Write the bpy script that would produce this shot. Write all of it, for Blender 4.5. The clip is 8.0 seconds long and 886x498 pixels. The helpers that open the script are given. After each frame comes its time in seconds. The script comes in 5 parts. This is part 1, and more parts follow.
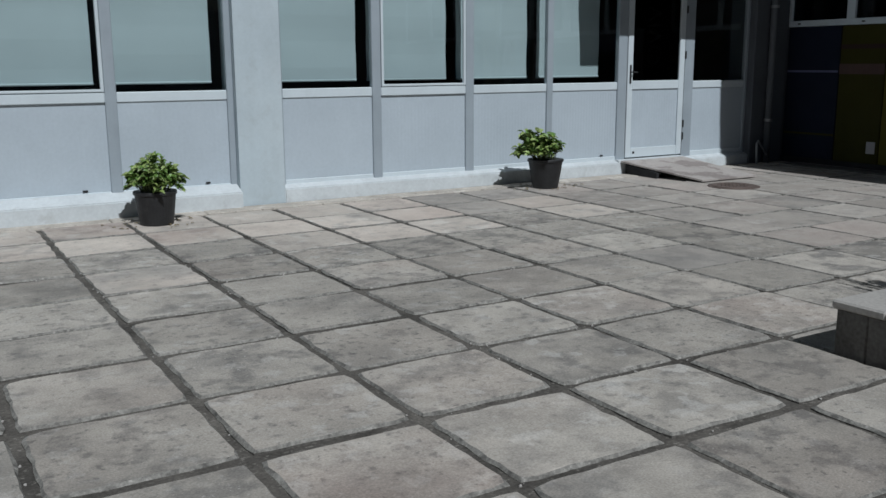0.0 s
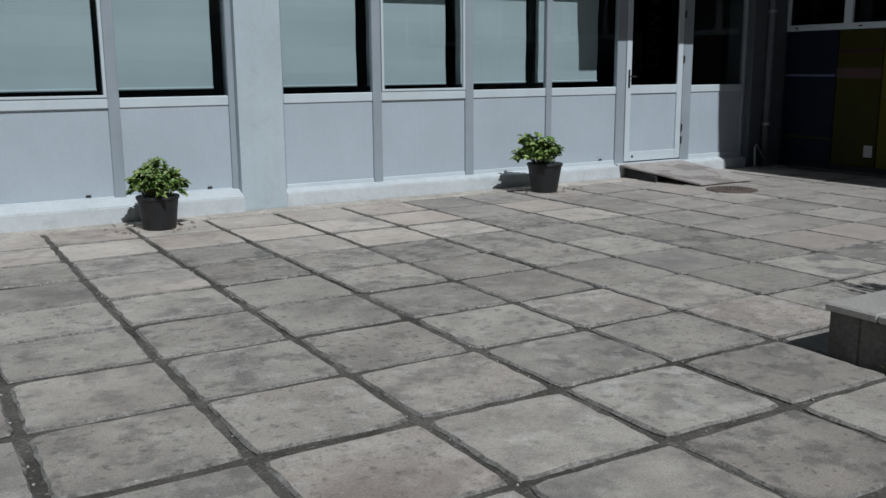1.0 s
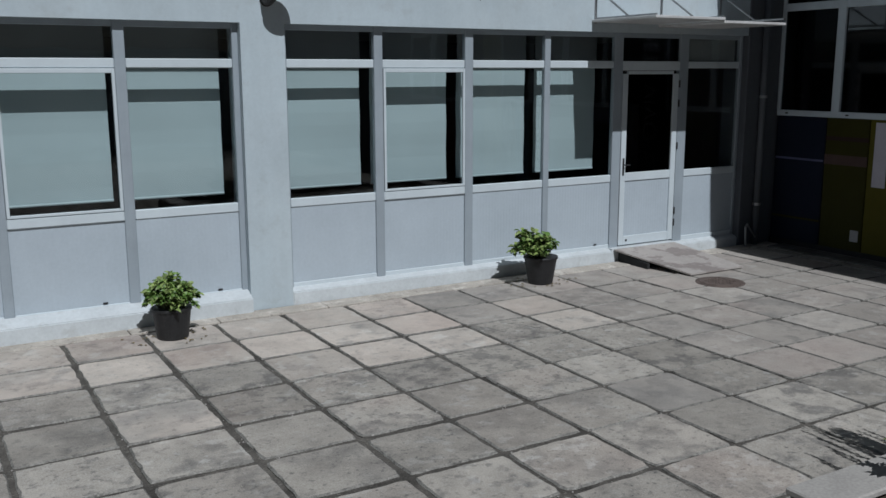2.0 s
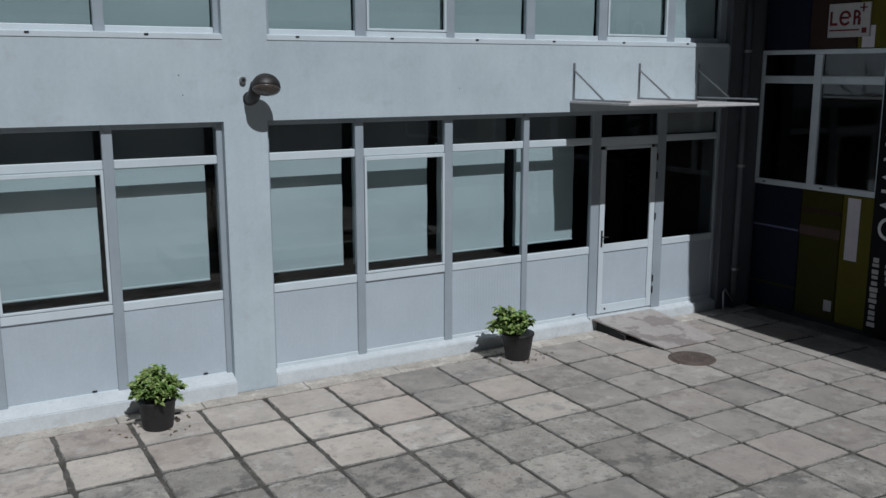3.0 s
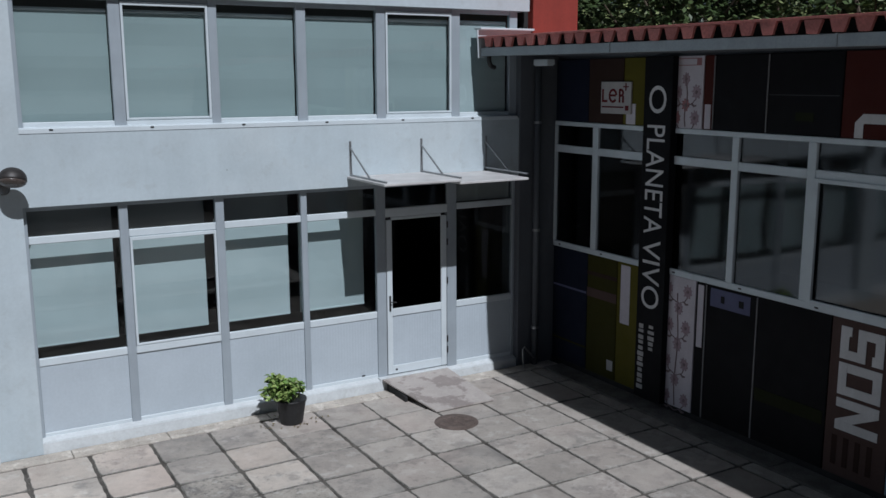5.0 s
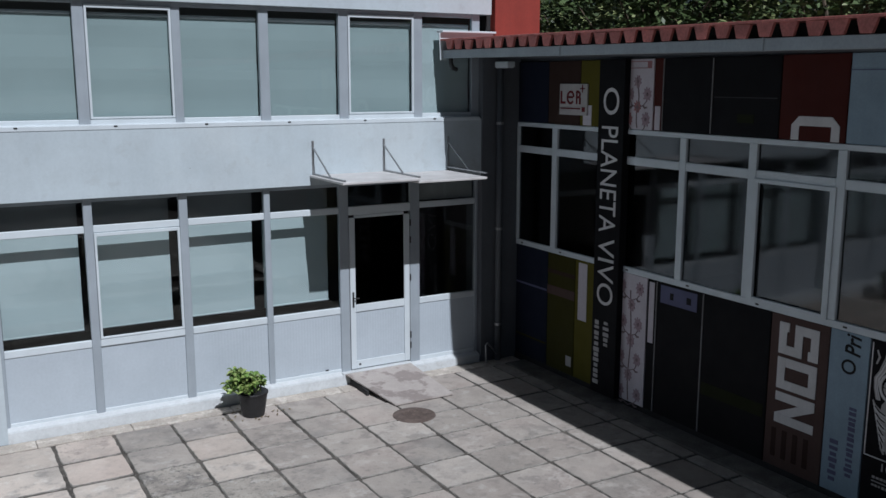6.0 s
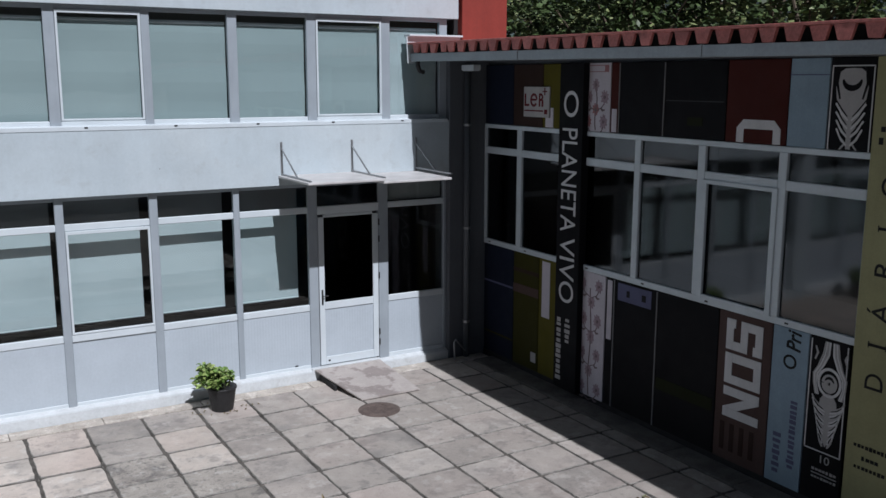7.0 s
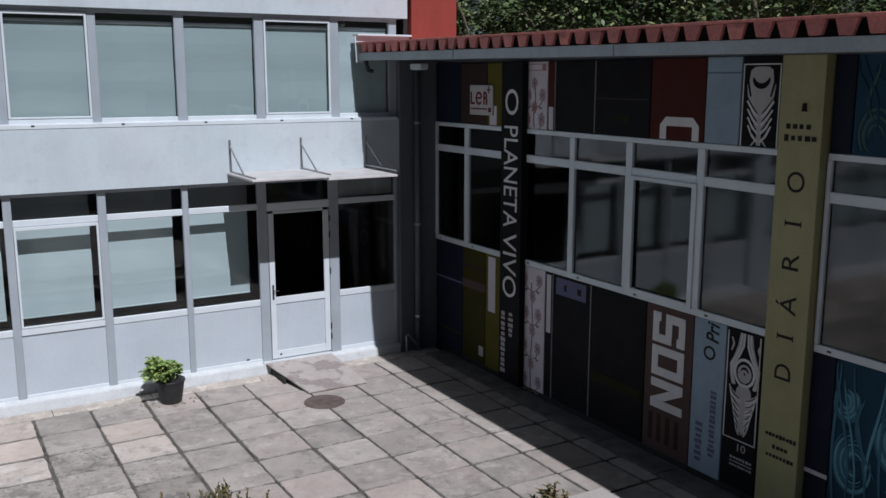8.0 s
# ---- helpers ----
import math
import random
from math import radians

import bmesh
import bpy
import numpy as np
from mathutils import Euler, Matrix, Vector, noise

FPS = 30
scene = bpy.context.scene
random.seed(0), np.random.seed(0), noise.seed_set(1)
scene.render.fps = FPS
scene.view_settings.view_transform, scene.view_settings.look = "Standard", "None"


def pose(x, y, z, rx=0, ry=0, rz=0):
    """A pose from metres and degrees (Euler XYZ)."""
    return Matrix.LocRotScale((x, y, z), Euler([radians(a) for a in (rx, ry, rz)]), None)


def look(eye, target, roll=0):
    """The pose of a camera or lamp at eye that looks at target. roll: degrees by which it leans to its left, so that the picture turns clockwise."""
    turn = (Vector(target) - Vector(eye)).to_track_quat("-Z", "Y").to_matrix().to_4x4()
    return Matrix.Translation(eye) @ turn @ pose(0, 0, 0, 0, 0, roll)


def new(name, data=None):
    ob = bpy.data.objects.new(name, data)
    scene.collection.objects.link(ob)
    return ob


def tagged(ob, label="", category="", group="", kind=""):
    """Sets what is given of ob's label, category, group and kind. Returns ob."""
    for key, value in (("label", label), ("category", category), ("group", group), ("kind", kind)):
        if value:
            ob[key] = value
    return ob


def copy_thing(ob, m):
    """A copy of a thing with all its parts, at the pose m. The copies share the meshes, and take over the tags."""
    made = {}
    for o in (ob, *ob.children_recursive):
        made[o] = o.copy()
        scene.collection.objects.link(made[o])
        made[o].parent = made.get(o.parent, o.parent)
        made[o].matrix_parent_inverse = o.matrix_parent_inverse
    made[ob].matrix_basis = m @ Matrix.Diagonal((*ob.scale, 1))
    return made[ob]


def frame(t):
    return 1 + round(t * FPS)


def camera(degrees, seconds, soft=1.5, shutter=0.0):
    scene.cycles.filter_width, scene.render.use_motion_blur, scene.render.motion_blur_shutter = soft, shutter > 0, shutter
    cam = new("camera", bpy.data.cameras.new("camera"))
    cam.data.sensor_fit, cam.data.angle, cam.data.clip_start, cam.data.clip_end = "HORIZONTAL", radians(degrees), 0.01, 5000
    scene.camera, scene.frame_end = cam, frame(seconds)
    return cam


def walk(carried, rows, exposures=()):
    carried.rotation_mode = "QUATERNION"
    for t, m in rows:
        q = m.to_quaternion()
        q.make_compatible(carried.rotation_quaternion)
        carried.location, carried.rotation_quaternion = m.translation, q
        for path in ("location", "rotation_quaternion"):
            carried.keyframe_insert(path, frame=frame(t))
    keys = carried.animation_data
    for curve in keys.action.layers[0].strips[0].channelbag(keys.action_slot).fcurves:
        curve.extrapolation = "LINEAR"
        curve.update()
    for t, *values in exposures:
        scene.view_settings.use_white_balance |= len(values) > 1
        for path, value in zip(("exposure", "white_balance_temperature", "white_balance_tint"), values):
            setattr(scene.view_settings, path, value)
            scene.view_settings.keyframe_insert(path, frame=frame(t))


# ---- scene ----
cam = camera(51.5, 8.0)
PATH = [
    (0, (0.1, 0.118, 1.465), (1.101, 1.803, 1.067), -0.3),
    (0.5, (0.079, 0.084, 1.462), (1.079, 1.771, 1.069), -0.3),
    (1, (0.069, 0.048, 1.485), (1.069, 1.735, 1.094), -0.4),
    (1.5, (0.039, -0.053, 1.86), (1.037, 1.638, 1.478), -0.3),
    (1.6, (-0.010, -0.158, 2.366), (0.989, 1.532, 1.985), -0.2),
    (1.7, (-0.017, -0.177, 2.449), (0.982, 1.514, 2.072), -0.2),
    (2.8, (0.106, -0.469, 3.459), (1.08, 1.236, 3.078), -0.0),
    (3, (0.211, -0.558, 3.659), (1.186, 1.145, 3.275), -0.0),
    (3.5, (0.732, -0.955, 4.069), (1.706, 0.751, 3.692), -0.1),
    (4, (1.544, -1.539, 4.491), (2.519, 0.166, 4.114), -0.1),
    (4.5, (2.215, -2.124, 4.61), (3.192, -0.419, 4.24), -0.2),
    (5, (2.565, -2.5, 4.591), (3.546, -0.795, 4.227), -0.2),
    (6.5, (3.0, -3.313, 4.613), (3.983, -1.61, 4.252), 0.1),
    (7, (3.14, -3.581, 4.649), (4.127, -1.88, 4.286), 0.1),
    (7.5, (3.391, -3.884, 4.64), (4.382, -2.185, 4.278), 0.1),
    (8, (3.718, -4.231, 4.652), (4.704, -2.53, 4.286), -0.0),
]
walk(cam, [(t, look(eye, target, roll)) for t, eye, target, roll in PATH],
     [(0, -0.06, 5730, 7), (1.5, -0.12, 5730, 8), (3.0, -0.15, 5750, 9), (3.5, -0.09, 5730, 9), (4.0, -0.08, 5710, 9), (4.5, 0.04, 5700, 10), (5.0, 0.06, 5700, 11), (6.5, 0.3, 5750, 13), (8.0, 0.38, 5860, 16)])

# world and sun
SUN_WAY = Vector((0.07, 1.0, -1.13)).normalized()
world = bpy.data.worlds.new("sky")
scene.world = world
world.use_nodes = True
_wn = world.node_tree.nodes
_sky = _wn.new("ShaderNodeTexSky")
_sky.sky_type = "NISHITA"
_sky.sun_disc = False
_sky.sun_elevation = radians(48.5)
_sky.sun_rotation = radians(184)
_wn["Background"].inputs["Strength"].default_value = 0.008
world.node_tree.links.new(_sky.outputs["Color"], _wn["Background"].inputs["Color"])
_sd = bpy.data.lights.new("sun", "SUN")
_sd.energy, _sd.angle, _sd.color = 3.26, radians(0.5), (1.0, 0.965, 0.91)
sun = new("sun", _sd)
sun.matrix_world = look((0, 0, 30), Vector((0, 0, 30)) + SUN_WAY)
scene.view_settings.exposure = 0.0

# ---------- materials ----------


def surface(name, base, rough=0.6, metal=0.0, mottle=(3.0, 0.15), grain=(60.0, 0.08), stain=None, bump=(80.0, 0.1), tone=0.0, island=0.0, ribs=None, streak=0.0, spec=0.5, shift=False):
    """A painted, mineral or metal surface: base colour, mottling at two scales, stains of their own shape, relief."""
    m = bpy.data.materials.new(name)
    m.use_nodes = True
    nt = m.node_tree
    N, L = nt.nodes, nt.links
    p = N["Principled BSDF"]
    p.inputs["Roughness"].default_value, p.inputs["Metallic"].default_value = rough, metal
    p.inputs["Specular IOR Level"].default_value = spec
    pos = N.new("ShaderNodeNewGeometry").outputs["Position"]
    if shift:
        far = N.new("ShaderNodeVectorMath")
        far.operation = "MULTIPLY_ADD"
        far.inputs[1].default_value = (63.0, 41.0, 17.0)
        L.new(N.new("ShaderNodeObjectInfo").outputs["Random"], far.inputs[0])
        L.new(pos, far.inputs[2])
        pos = far.outputs["Vector"]

    def noise_at(scale, detail=5.0, stretch=None):
        n = N.new("ShaderNodeTexNoise")
        n.inputs["Scale"].default_value, n.inputs["Detail"].default_value = scale, detail
        n.inputs["Roughness"].default_value = 0.6
        if stretch:
            mp = N.new("ShaderNodeMapping")
            mp.inputs["Scale"].default_value = stretch
            L.new(pos, mp.inputs["Vector"])
            L.new(mp.outputs["Vector"], n.inputs["Vector"])
        else:
            L.new(pos, n.inputs["Vector"])
        return n.outputs["Fac"]

    def spread(value, low, high, lo_in=0.3, hi_in=0.7):
        r = N.new("ShaderNodeMapRange")
        r.inputs["From Min"].default_value, r.inputs["From Max"].default_value = lo_in, hi_in
        r.inputs["To Min"].default_value, r.inputs["To Max"].default_value = low, high
        L.new(value, r.inputs["Value"])
        return r.outputs["Result"]

    def times(a, b):
        n = N.new("ShaderNodeMath")
        n.operation = "MULTIPLY"
        L.new(a, n.inputs[0])
        L.new(b, n.inputs[1])
        return n.outputs[0]

    factor = times(spread(noise_at(mottle[0]), 1 - mottle[1], 1 + mottle[1]), spread(noise_at(grain[0], 3), 1 - grain[1], 1 + grain[1]))
    if tone:
        factor = times(factor, spread(N.new("ShaderNodeObjectInfo").outputs["Random"], 1 - tone, 1 + tone, 0, 1))
    if island:
        factor = times(factor, spread(N.new("ShaderNodeNewGeometry").outputs["Random Per Island"], 1 - island, 1 + island, 0, 1))
    if streak:
        factor = times(factor, spread(noise_at(1.0, 4, (9, 9, 0.7)), 1 - streak, 1 + streak * 0.3))
    colour = N.new("ShaderNodeRGB")
    colour.outputs[0].default_value = (*base, 1)
    out = colour.outputs[0]
    for scale, amount, tint, lo, hi in stain or ():
        mix = N.new("ShaderNodeMix")
        mix.data_type = "RGBA"
        mix.inputs["B"].default_value = (*tint, 1)
        L.new(out, mix.inputs["A"])
        weight = spread(noise_at(scale, 7), 0, amount, lo, hi)
        if shift:
            each = N.new("ShaderNodeMath")
            each.operation = "MULTIPLY_ADD"
            each.inputs[1].default_value, each.inputs[2].default_value = 7.31 + scale, 0.37
            L.new(N.new("ShaderNodeObjectInfo").outputs["Random"], each.inputs[0])
            wrap = N.new("ShaderNodeMath")
            wrap.operation = "FRACT"
            L.new(each.outputs[0], wrap.inputs[0])
            weight = times(weight, spread(wrap.outputs[0], 0.1, 1.25, 0, 1))
        L.new(weight, mix.inputs["Factor"])
        out = mix.outputs["Result"]
    vm = N.new("ShaderNodeVectorMath")
    vm.operation = "SCALE"
    L.new(out, vm.inputs[0])
    L.new(factor, vm.inputs["Scale"])
    L.new(vm.outputs["Vector"], p.inputs["Base Color"])
    L.new(spread(noise_at(mottle[0] * 2.3), max(0.02, rough - 0.08), min(1, rough + 0.08)), p.inputs["Roughness"])
    if bump:
        b = N.new("ShaderNodeBump")
        b.inputs["Strength"].default_value, b.inputs["Distance"].default_value = bump[1], 0.004
        L.new(noise_at(bump[0], 6), b.inputs["Height"])
        if ribs:
            w = N.new("ShaderNodeTexWave")
            w.inputs["Scale"].default_value = ribs
            L.new(pos, w.inputs["Vector"])
            b2 = N.new("ShaderNodeBump")
            b2.inputs["Strength"].default_value, b2.inputs["Distance"].default_value = 0.1, 0.006
            L.new(w.outputs["Fac"], b2.inputs["Height"])
            L.new(b2.outputs["Normal"], b.inputs["Normal"])
        L.new(b.outputs["Normal"], p.inputs["Normal"])
    return m


def glazing(name, tint, gloss=1.0, f0=0.035, wavy=0.02, haze=0.015):
    """A thin window pane: tinted clear sheet with a Fresnel mirror on it, slightly uneven."""
    m = bpy.data.materials.new(name)
    m.use_nodes = True
    N, L = m.node_tree.nodes, m.node_tree.links
    N.remove(N["Principled BSDF"])
    clear, mirror, mix, fres = N.new("ShaderNodeBsdfTransparent"), N.new("ShaderNodeBsdfGlossy"), N.new("ShaderNodeMixShader"), N.new("ShaderNodeLayerWeight")
    clear.inputs["Color"].default_value = (*tint, 1)
    mirror.inputs["Roughness"].default_value = haze
    mirror.inputs["Color"].default_value = (gloss, gloss, gloss, 1)
    fres.inputs["Blend"].default_value = 0.5
    pw, ad = N.new("ShaderNodeMath"), N.new("ShaderNodeMapRange")
    pw.operation = "POWER"
    pw.inputs[1].default_value = 5.0
    ad.inputs["To Min"].default_value, ad.inputs["To Max"].default_value = f0, 0.9
    nz, bp = N.new("ShaderNodeTexNoise"), N.new("ShaderNodeBump")
    nz.inputs["Scale"].default_value = 2.5
    bp.inputs["Strength"].default_value, bp.inputs["Distance"].default_value = wavy, 0.05
    L.new(N.new("ShaderNodeNewGeometry").outputs["Position"], nz.inputs["Vector"])
    L.new(nz.outputs["Fac"], bp.inputs["Height"])
    L.new(bp.outputs["Normal"], mirror.inputs["Normal"])
    L.new(fres.outputs["Facing"], pw.inputs[0])
    L.new(pw.outputs[0], ad.inputs["Value"])
    L.new(ad.outputs["Result"], mix.inputs["Fac"])
    L.new(clear.outputs[0], mix.inputs[1])
    L.new(mirror.outputs[0], mix.inputs[2])
    L.new(mix.outputs[0], N["Material Output"].inputs["Surface"])
    return m


def leaf_surface(name, base, var=0.35):
    m = surface(name, base, 0.5, mottle=(14, 0.25), grain=(120, 0.1), island=var, bump=(90, 0.15))
    p = m.node_tree.nodes["Principled BSDF"]
    p.inputs["Subsurface Weight"].default_value = 0.0
    return m


M_slab = surface("weathered_concrete", (0.375, 0.345, 0.305), 0.9, mottle=(3.2, 0.16), grain=(105, 0.20), tone=0.17, bump=(80, 0.6), shift=True,
                 stain=[(1.3, 0.6, (0.165, 0.156, 0.146), 0.49, 0.63), (4.5, 0.6, (0.155, 0.147, 0.139), 0.51, 0.61), (13.0, 0.5, (0.12, 0.117, 0.113), 0.54, 0.65), (7.0, 0.55, (0.47, 0.45, 0.42), 0.55, 0.63), (26.0, 0.55, (0.10, 0.098, 0.095), 0.60, 0.655), (55.0, 0.5, (0.50, 0.48, 0.45), 0.61, 0.66), (0.45, 0.35, (0.33, 0.245, 0.205), 0.5, 0.7)], spec=0.2)
M_clean = surface("trodden_beige_concrete", (0.505, 0.45, 0.395), 0.88, mottle=(2.6, 0.13), grain=(95, 0.12), tone=0.13, bump=(60, 0.45), shift=True,
                  stain=[(1.1, 0.55, (0.28, 0.27, 0.252), 0.5, 0.64), (4.0, 0.5, (0.215, 0.208, 0.198), 0.52, 0.62), (5.0, 0.75, (0.56, 0.53, 0.485), 0.54, 0.62), (0.5, 0.5, (0.40, 0.31, 0.27), 0.45, 0.65), (16.0, 0.3, (0.17, 0.163, 0.155), 0.57, 0.66), (45.0, 0.4, (0.55, 0.52, 0.48), 0.61, 0.66)], spec=0.2)
M_duller = surface("duller_grey_concrete", (0.375, 0.343, 0.308), 0.88, mottle=(2.6, 0.12), grain=(95, 0.12), tone=0.14, bump=(60, 0.45), shift=True,
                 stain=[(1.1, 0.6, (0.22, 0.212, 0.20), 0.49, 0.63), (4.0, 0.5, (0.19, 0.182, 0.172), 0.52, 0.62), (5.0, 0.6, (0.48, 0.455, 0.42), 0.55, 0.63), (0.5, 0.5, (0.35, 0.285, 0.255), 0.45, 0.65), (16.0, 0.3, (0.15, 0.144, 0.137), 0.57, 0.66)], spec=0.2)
M_joint = surface("dirty_joint_mortar", (0.118, 0.108, 0.096), 0.95, mottle=(5, 0.3), grain=(60, 0.3), bump=(40, 0.7), stain=[(1.6, 0.75, (0.055, 0.051, 0.046), 0.46, 0.62), (30, 0.5, (0.24, 0.225, 0.20), 0.60, 0.66)], spec=0.1)
M_side = surface("dirty_slab_edge", (0.115, 0.107, 0.097), 0.95, mottle=(9, 0.35), grain=(60, 0.4), bump=(50, 0.7), stain=[(25, 0.6, (0.28, 0.265, 0.24), 0.57, 0.68)], spec=0.1)
M_worn = surface("worn_gritty_edge", (0.235, 0.225, 0.205), 0.95, mottle=(7, 0.25), grain=(70, 0.3), bump=(60, 0.8), stain=[(38, 0.5, (0.40, 0.38, 0.35), 0.56, 0.66), (18, 0.65, (0.085, 0.08, 0.075), 0.52, 0.64)], spec=0.1)
M_cement = surface("cement_strip", (0.45, 0.41, 0.36), 0.92, mottle=(3, 0.16), grain=(60, 0.15), bump=(40, 0.6), stain=[(2.5, 0.5, (0.26, 0.235, 0.205), 0.5, 0.68), (6.0, 0.6, (0.58, 0.55, 0.50), 0.54, 0.62), (18.0, 0.45, (0.15, 0.135, 0.115), 0.58, 0.65)], spec=0.2)
M_render = surface("white_wall_paint", (0.465, 0.53, 0.565), 0.75, mottle=(1.2, 0.06), grain=(30, 0.03), bump=(26, 0.25), streak=0.035, stain=[(1.1, 0.4, (0.375, 0.41, 0.425), 0.5, 0.72), (0.5, 0.4, (0.52, 0.565, 0.58), 0.48, 0.62), (5.0, 0.25, (0.36, 0.38, 0.385), 0.58, 0.68)], spec=0.3)
M_plinth = surface("white_plinth_paint", (0.55, 0.58, 0.592), 0.8, mottle=(4, 0.08), grain=(30, 0.05), bump=(22, 0.4), stain=[(5, 0.45, (0.304, 0.289, 0.258), 0.58, 0.75)], spec=0.3)
M_frame = surface("white_aluminium", (0.565, 0.62, 0.65), 0.42, mottle=(3, 0.05), grain=(50, 0.02), bump=(60, 0.03))
M_frame_dim = surface("pale_grey_aluminium", (0.56, 0.62, 0.66), 0.42, mottle=(3, 0.06), grain=(50, 0.02), bump=(60, 0.03), streak=0.04)
M_mull = surface("grey_aluminium", (0.315, 0.355, 0.39), 0.45, mottle=(3, 0.06), grain=(50, 0.02), bump=(60, 0.03), streak=0.06)
M_panel = surface("ribbed_white_panel", (0.433, 0.486, 0.532), 0.5, mottle=(1.5, 0.05), grain=(30, 0.03), bump=(40, 0.06), ribs=7.0, streak=0.015)
M_black = surface("black_plastic", (0.018, 0.018, 0.019), 0.5, mottle=(8, 0.2), grain=(60, 0.1), bump=(60, 0.08))
M_pot = surface("black_pot_plastic", (0.016, 0.016, 0.017), 0.55, mottle=(10, 0.25), grain=(60, 0.15), bump=(50, 0.15), stain=[(9, 0.3, (0.06, 0.055, 0.05), 0.6, 0.75)])
M_soil = surface("potting_soil", (0.045, 0.032, 0.022), 0.95, mottle=(20, 0.3), grain=(80, 0.3), bump=(50, 0.9))
# Dark tone that paints the soffit's shade on the blind tops.
M_shade_board = surface("shade_toned_board", (0.15, 0.155, 0.16), 0.7, mottle=(2, 0.1), grain=(60, 0.05), bump=(40, 0.1))
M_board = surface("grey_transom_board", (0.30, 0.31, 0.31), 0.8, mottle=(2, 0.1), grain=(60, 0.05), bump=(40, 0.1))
M_blind = surface("roller_blind_cloth", (0.403, 0.471, 0.486), 0.85, mottle=(1.1, 0.06), grain=(140, 0.04), bump=(160, 0.1))
M_blind_up = surface("upper_blind_cloth", (0.293, 0.361, 0.369), 0.85, mottle=(1.1, 0.05), grain=(140, 0.04), bump=(160, 0.1))
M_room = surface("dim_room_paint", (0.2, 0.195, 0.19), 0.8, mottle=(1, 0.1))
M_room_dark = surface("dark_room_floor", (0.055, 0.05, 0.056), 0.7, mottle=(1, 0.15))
M_glass = glazing("window_glass", (0.955, 0.975, 0.975))
M_glass_dark = glazing("dark_tinted_glass", (0.30, 0.33, 0.36), 1.0, 0.062, 0.02, 0.06)
M_glass_door = glazing("door_glass", (0.35, 0.35, 0.36), 0.35)
M_gutter = surface("grey_gutter_metal", (0.304, 0.336, 0.36), 0.5, 0.3, mottle=(2, 0.1), grain=(30, 0.06), streak=0.08)
M_red = surface("red_roof_tile", (0.48, 0.165, 0.145), 0.7, mottle=(5, 0.2), grain=(40, 0.15), tone=0.12, bump=(40, 0.3), stain=[(6, 0.35, (0.234, 0.101, 0.078), 0.5, 0.75)])
M_redwall = surface("red_wall_paint", (0.234, 0.035, 0.023), 0.75, mottle=(1.6, 0.1), grain=(30, 0.06), bump=(25, 0.2), streak=0.08)
M_dark = surface("dark_void_paint", (0.02, 0.02, 0.021), 0.9)
M_canopy = surface("canopy_sheet", (0.532, 0.524, 0.517), 0.5, mottle=(2.5, 0.12), grain=(40, 0.06), bump=(30, 0.1), stain=[(3, 0.4, (0.319, 0.289, 0.274), 0.52, 0.72)])
M_steel = surface("galvanised_steel", (0.328, 0.335, 0.343), 0.4, 0.7, mottle=(6, 0.15), grain=(60, 0.08))
M_lamp = surface("brown_black_enamel", (0.023, 0.02, 0.019), 0.5, mottle=(8, 0.3), grain=(60, 0.2), bump=(50, 0.2), stain=[(10, 0.5, (0.078, 0.055, 0.039), 0.55, 0.7)])
M_lampin = surface("lamp_bowl", (0.085, 0.068, 0.06), 0.3, mottle=(9, 0.25), grain=(60, 0.15))
M_ramp = surface("ramp_concrete", (0.385, 0.351, 0.326), 0.85, mottle=(3, 0.08), grain=(50, 0.08), bump=(40, 0.3), stain=[(2.3, 0.8, (0.225, 0.193, 0.18), 0.50, 0.55), (9.0, 0.4, (0.47, 0.44, 0.41), 0.56, 0.64)])
M_iron = surface("rusty_manhole_iron", (0.148, 0.115, 0.1), 0.75, 0.3, mottle=(9, 0.3), grain=(60, 0.2), bump=(35, 0.5))
# Stained concrete, darker than the rim: side-face shade put into the colour.
M_shaded_concrete = surface("shade_darkened_concrete", (0.15, 0.142, 0.132), 0.92, mottle=(4, 0.25), grain=(50, 0.2), bump=(40, 0.6), stain=[(2.2, 0.6, (0.075, 0.07, 0.062), 0.48, 0.68)], spec=0.15)
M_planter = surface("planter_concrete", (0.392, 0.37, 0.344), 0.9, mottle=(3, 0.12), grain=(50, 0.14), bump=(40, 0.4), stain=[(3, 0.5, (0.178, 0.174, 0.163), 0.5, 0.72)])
M_leaf = leaf_surface("pot_plant_leaf", (0.105, 0.183, 0.035))
M_leaf_pale = leaf_surface("pot_plant_young_leaf", (0.225, 0.295, 0.085))
M_stem = surface("green_stem", (0.094, 0.117, 0.039), 0.7)
M_dry = leaf_surface("dry_shrub_leaf", (0.148, 0.113, 0.047))
M_drygreen = leaf_surface("olive_shrub_leaf", (0.086, 0.101, 0.035))
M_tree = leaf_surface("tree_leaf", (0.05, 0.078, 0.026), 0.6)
# Paler copy of the tree leaf, for painted sunlit clumps.
M_tree_sunlit = leaf_surface("sunlit_tree_leaf", (0.19, 0.225, 0.095), 0.5)
M_bark = surface("tree_bark", (0.11, 0.085, 0.06), 0.9, mottle=(4, 0.3), bump=(12, 0.9))
# Grey darkened so that the eave's deep shade sits in the colour.
M_greywall_shade = surface("shade_darkened_grey", (0.10, 0.11, 0.125), 0.7, mottle=(1.5, 0.08), streak=0.08, bump=(25, 0.2))
M_hill = surface("far_hillside", (0.10, 0.14, 0.13), 1.0, mottle=(0.02, 0.4), grain=(0.2, 0.3), bump=None)
M_drygrass = surface("surrounding_ground", (0.17, 0.155, 0.13), 0.95, mottle=(0.6, 0.2), grain=(20, 0.2), bump=(20, 0.4))


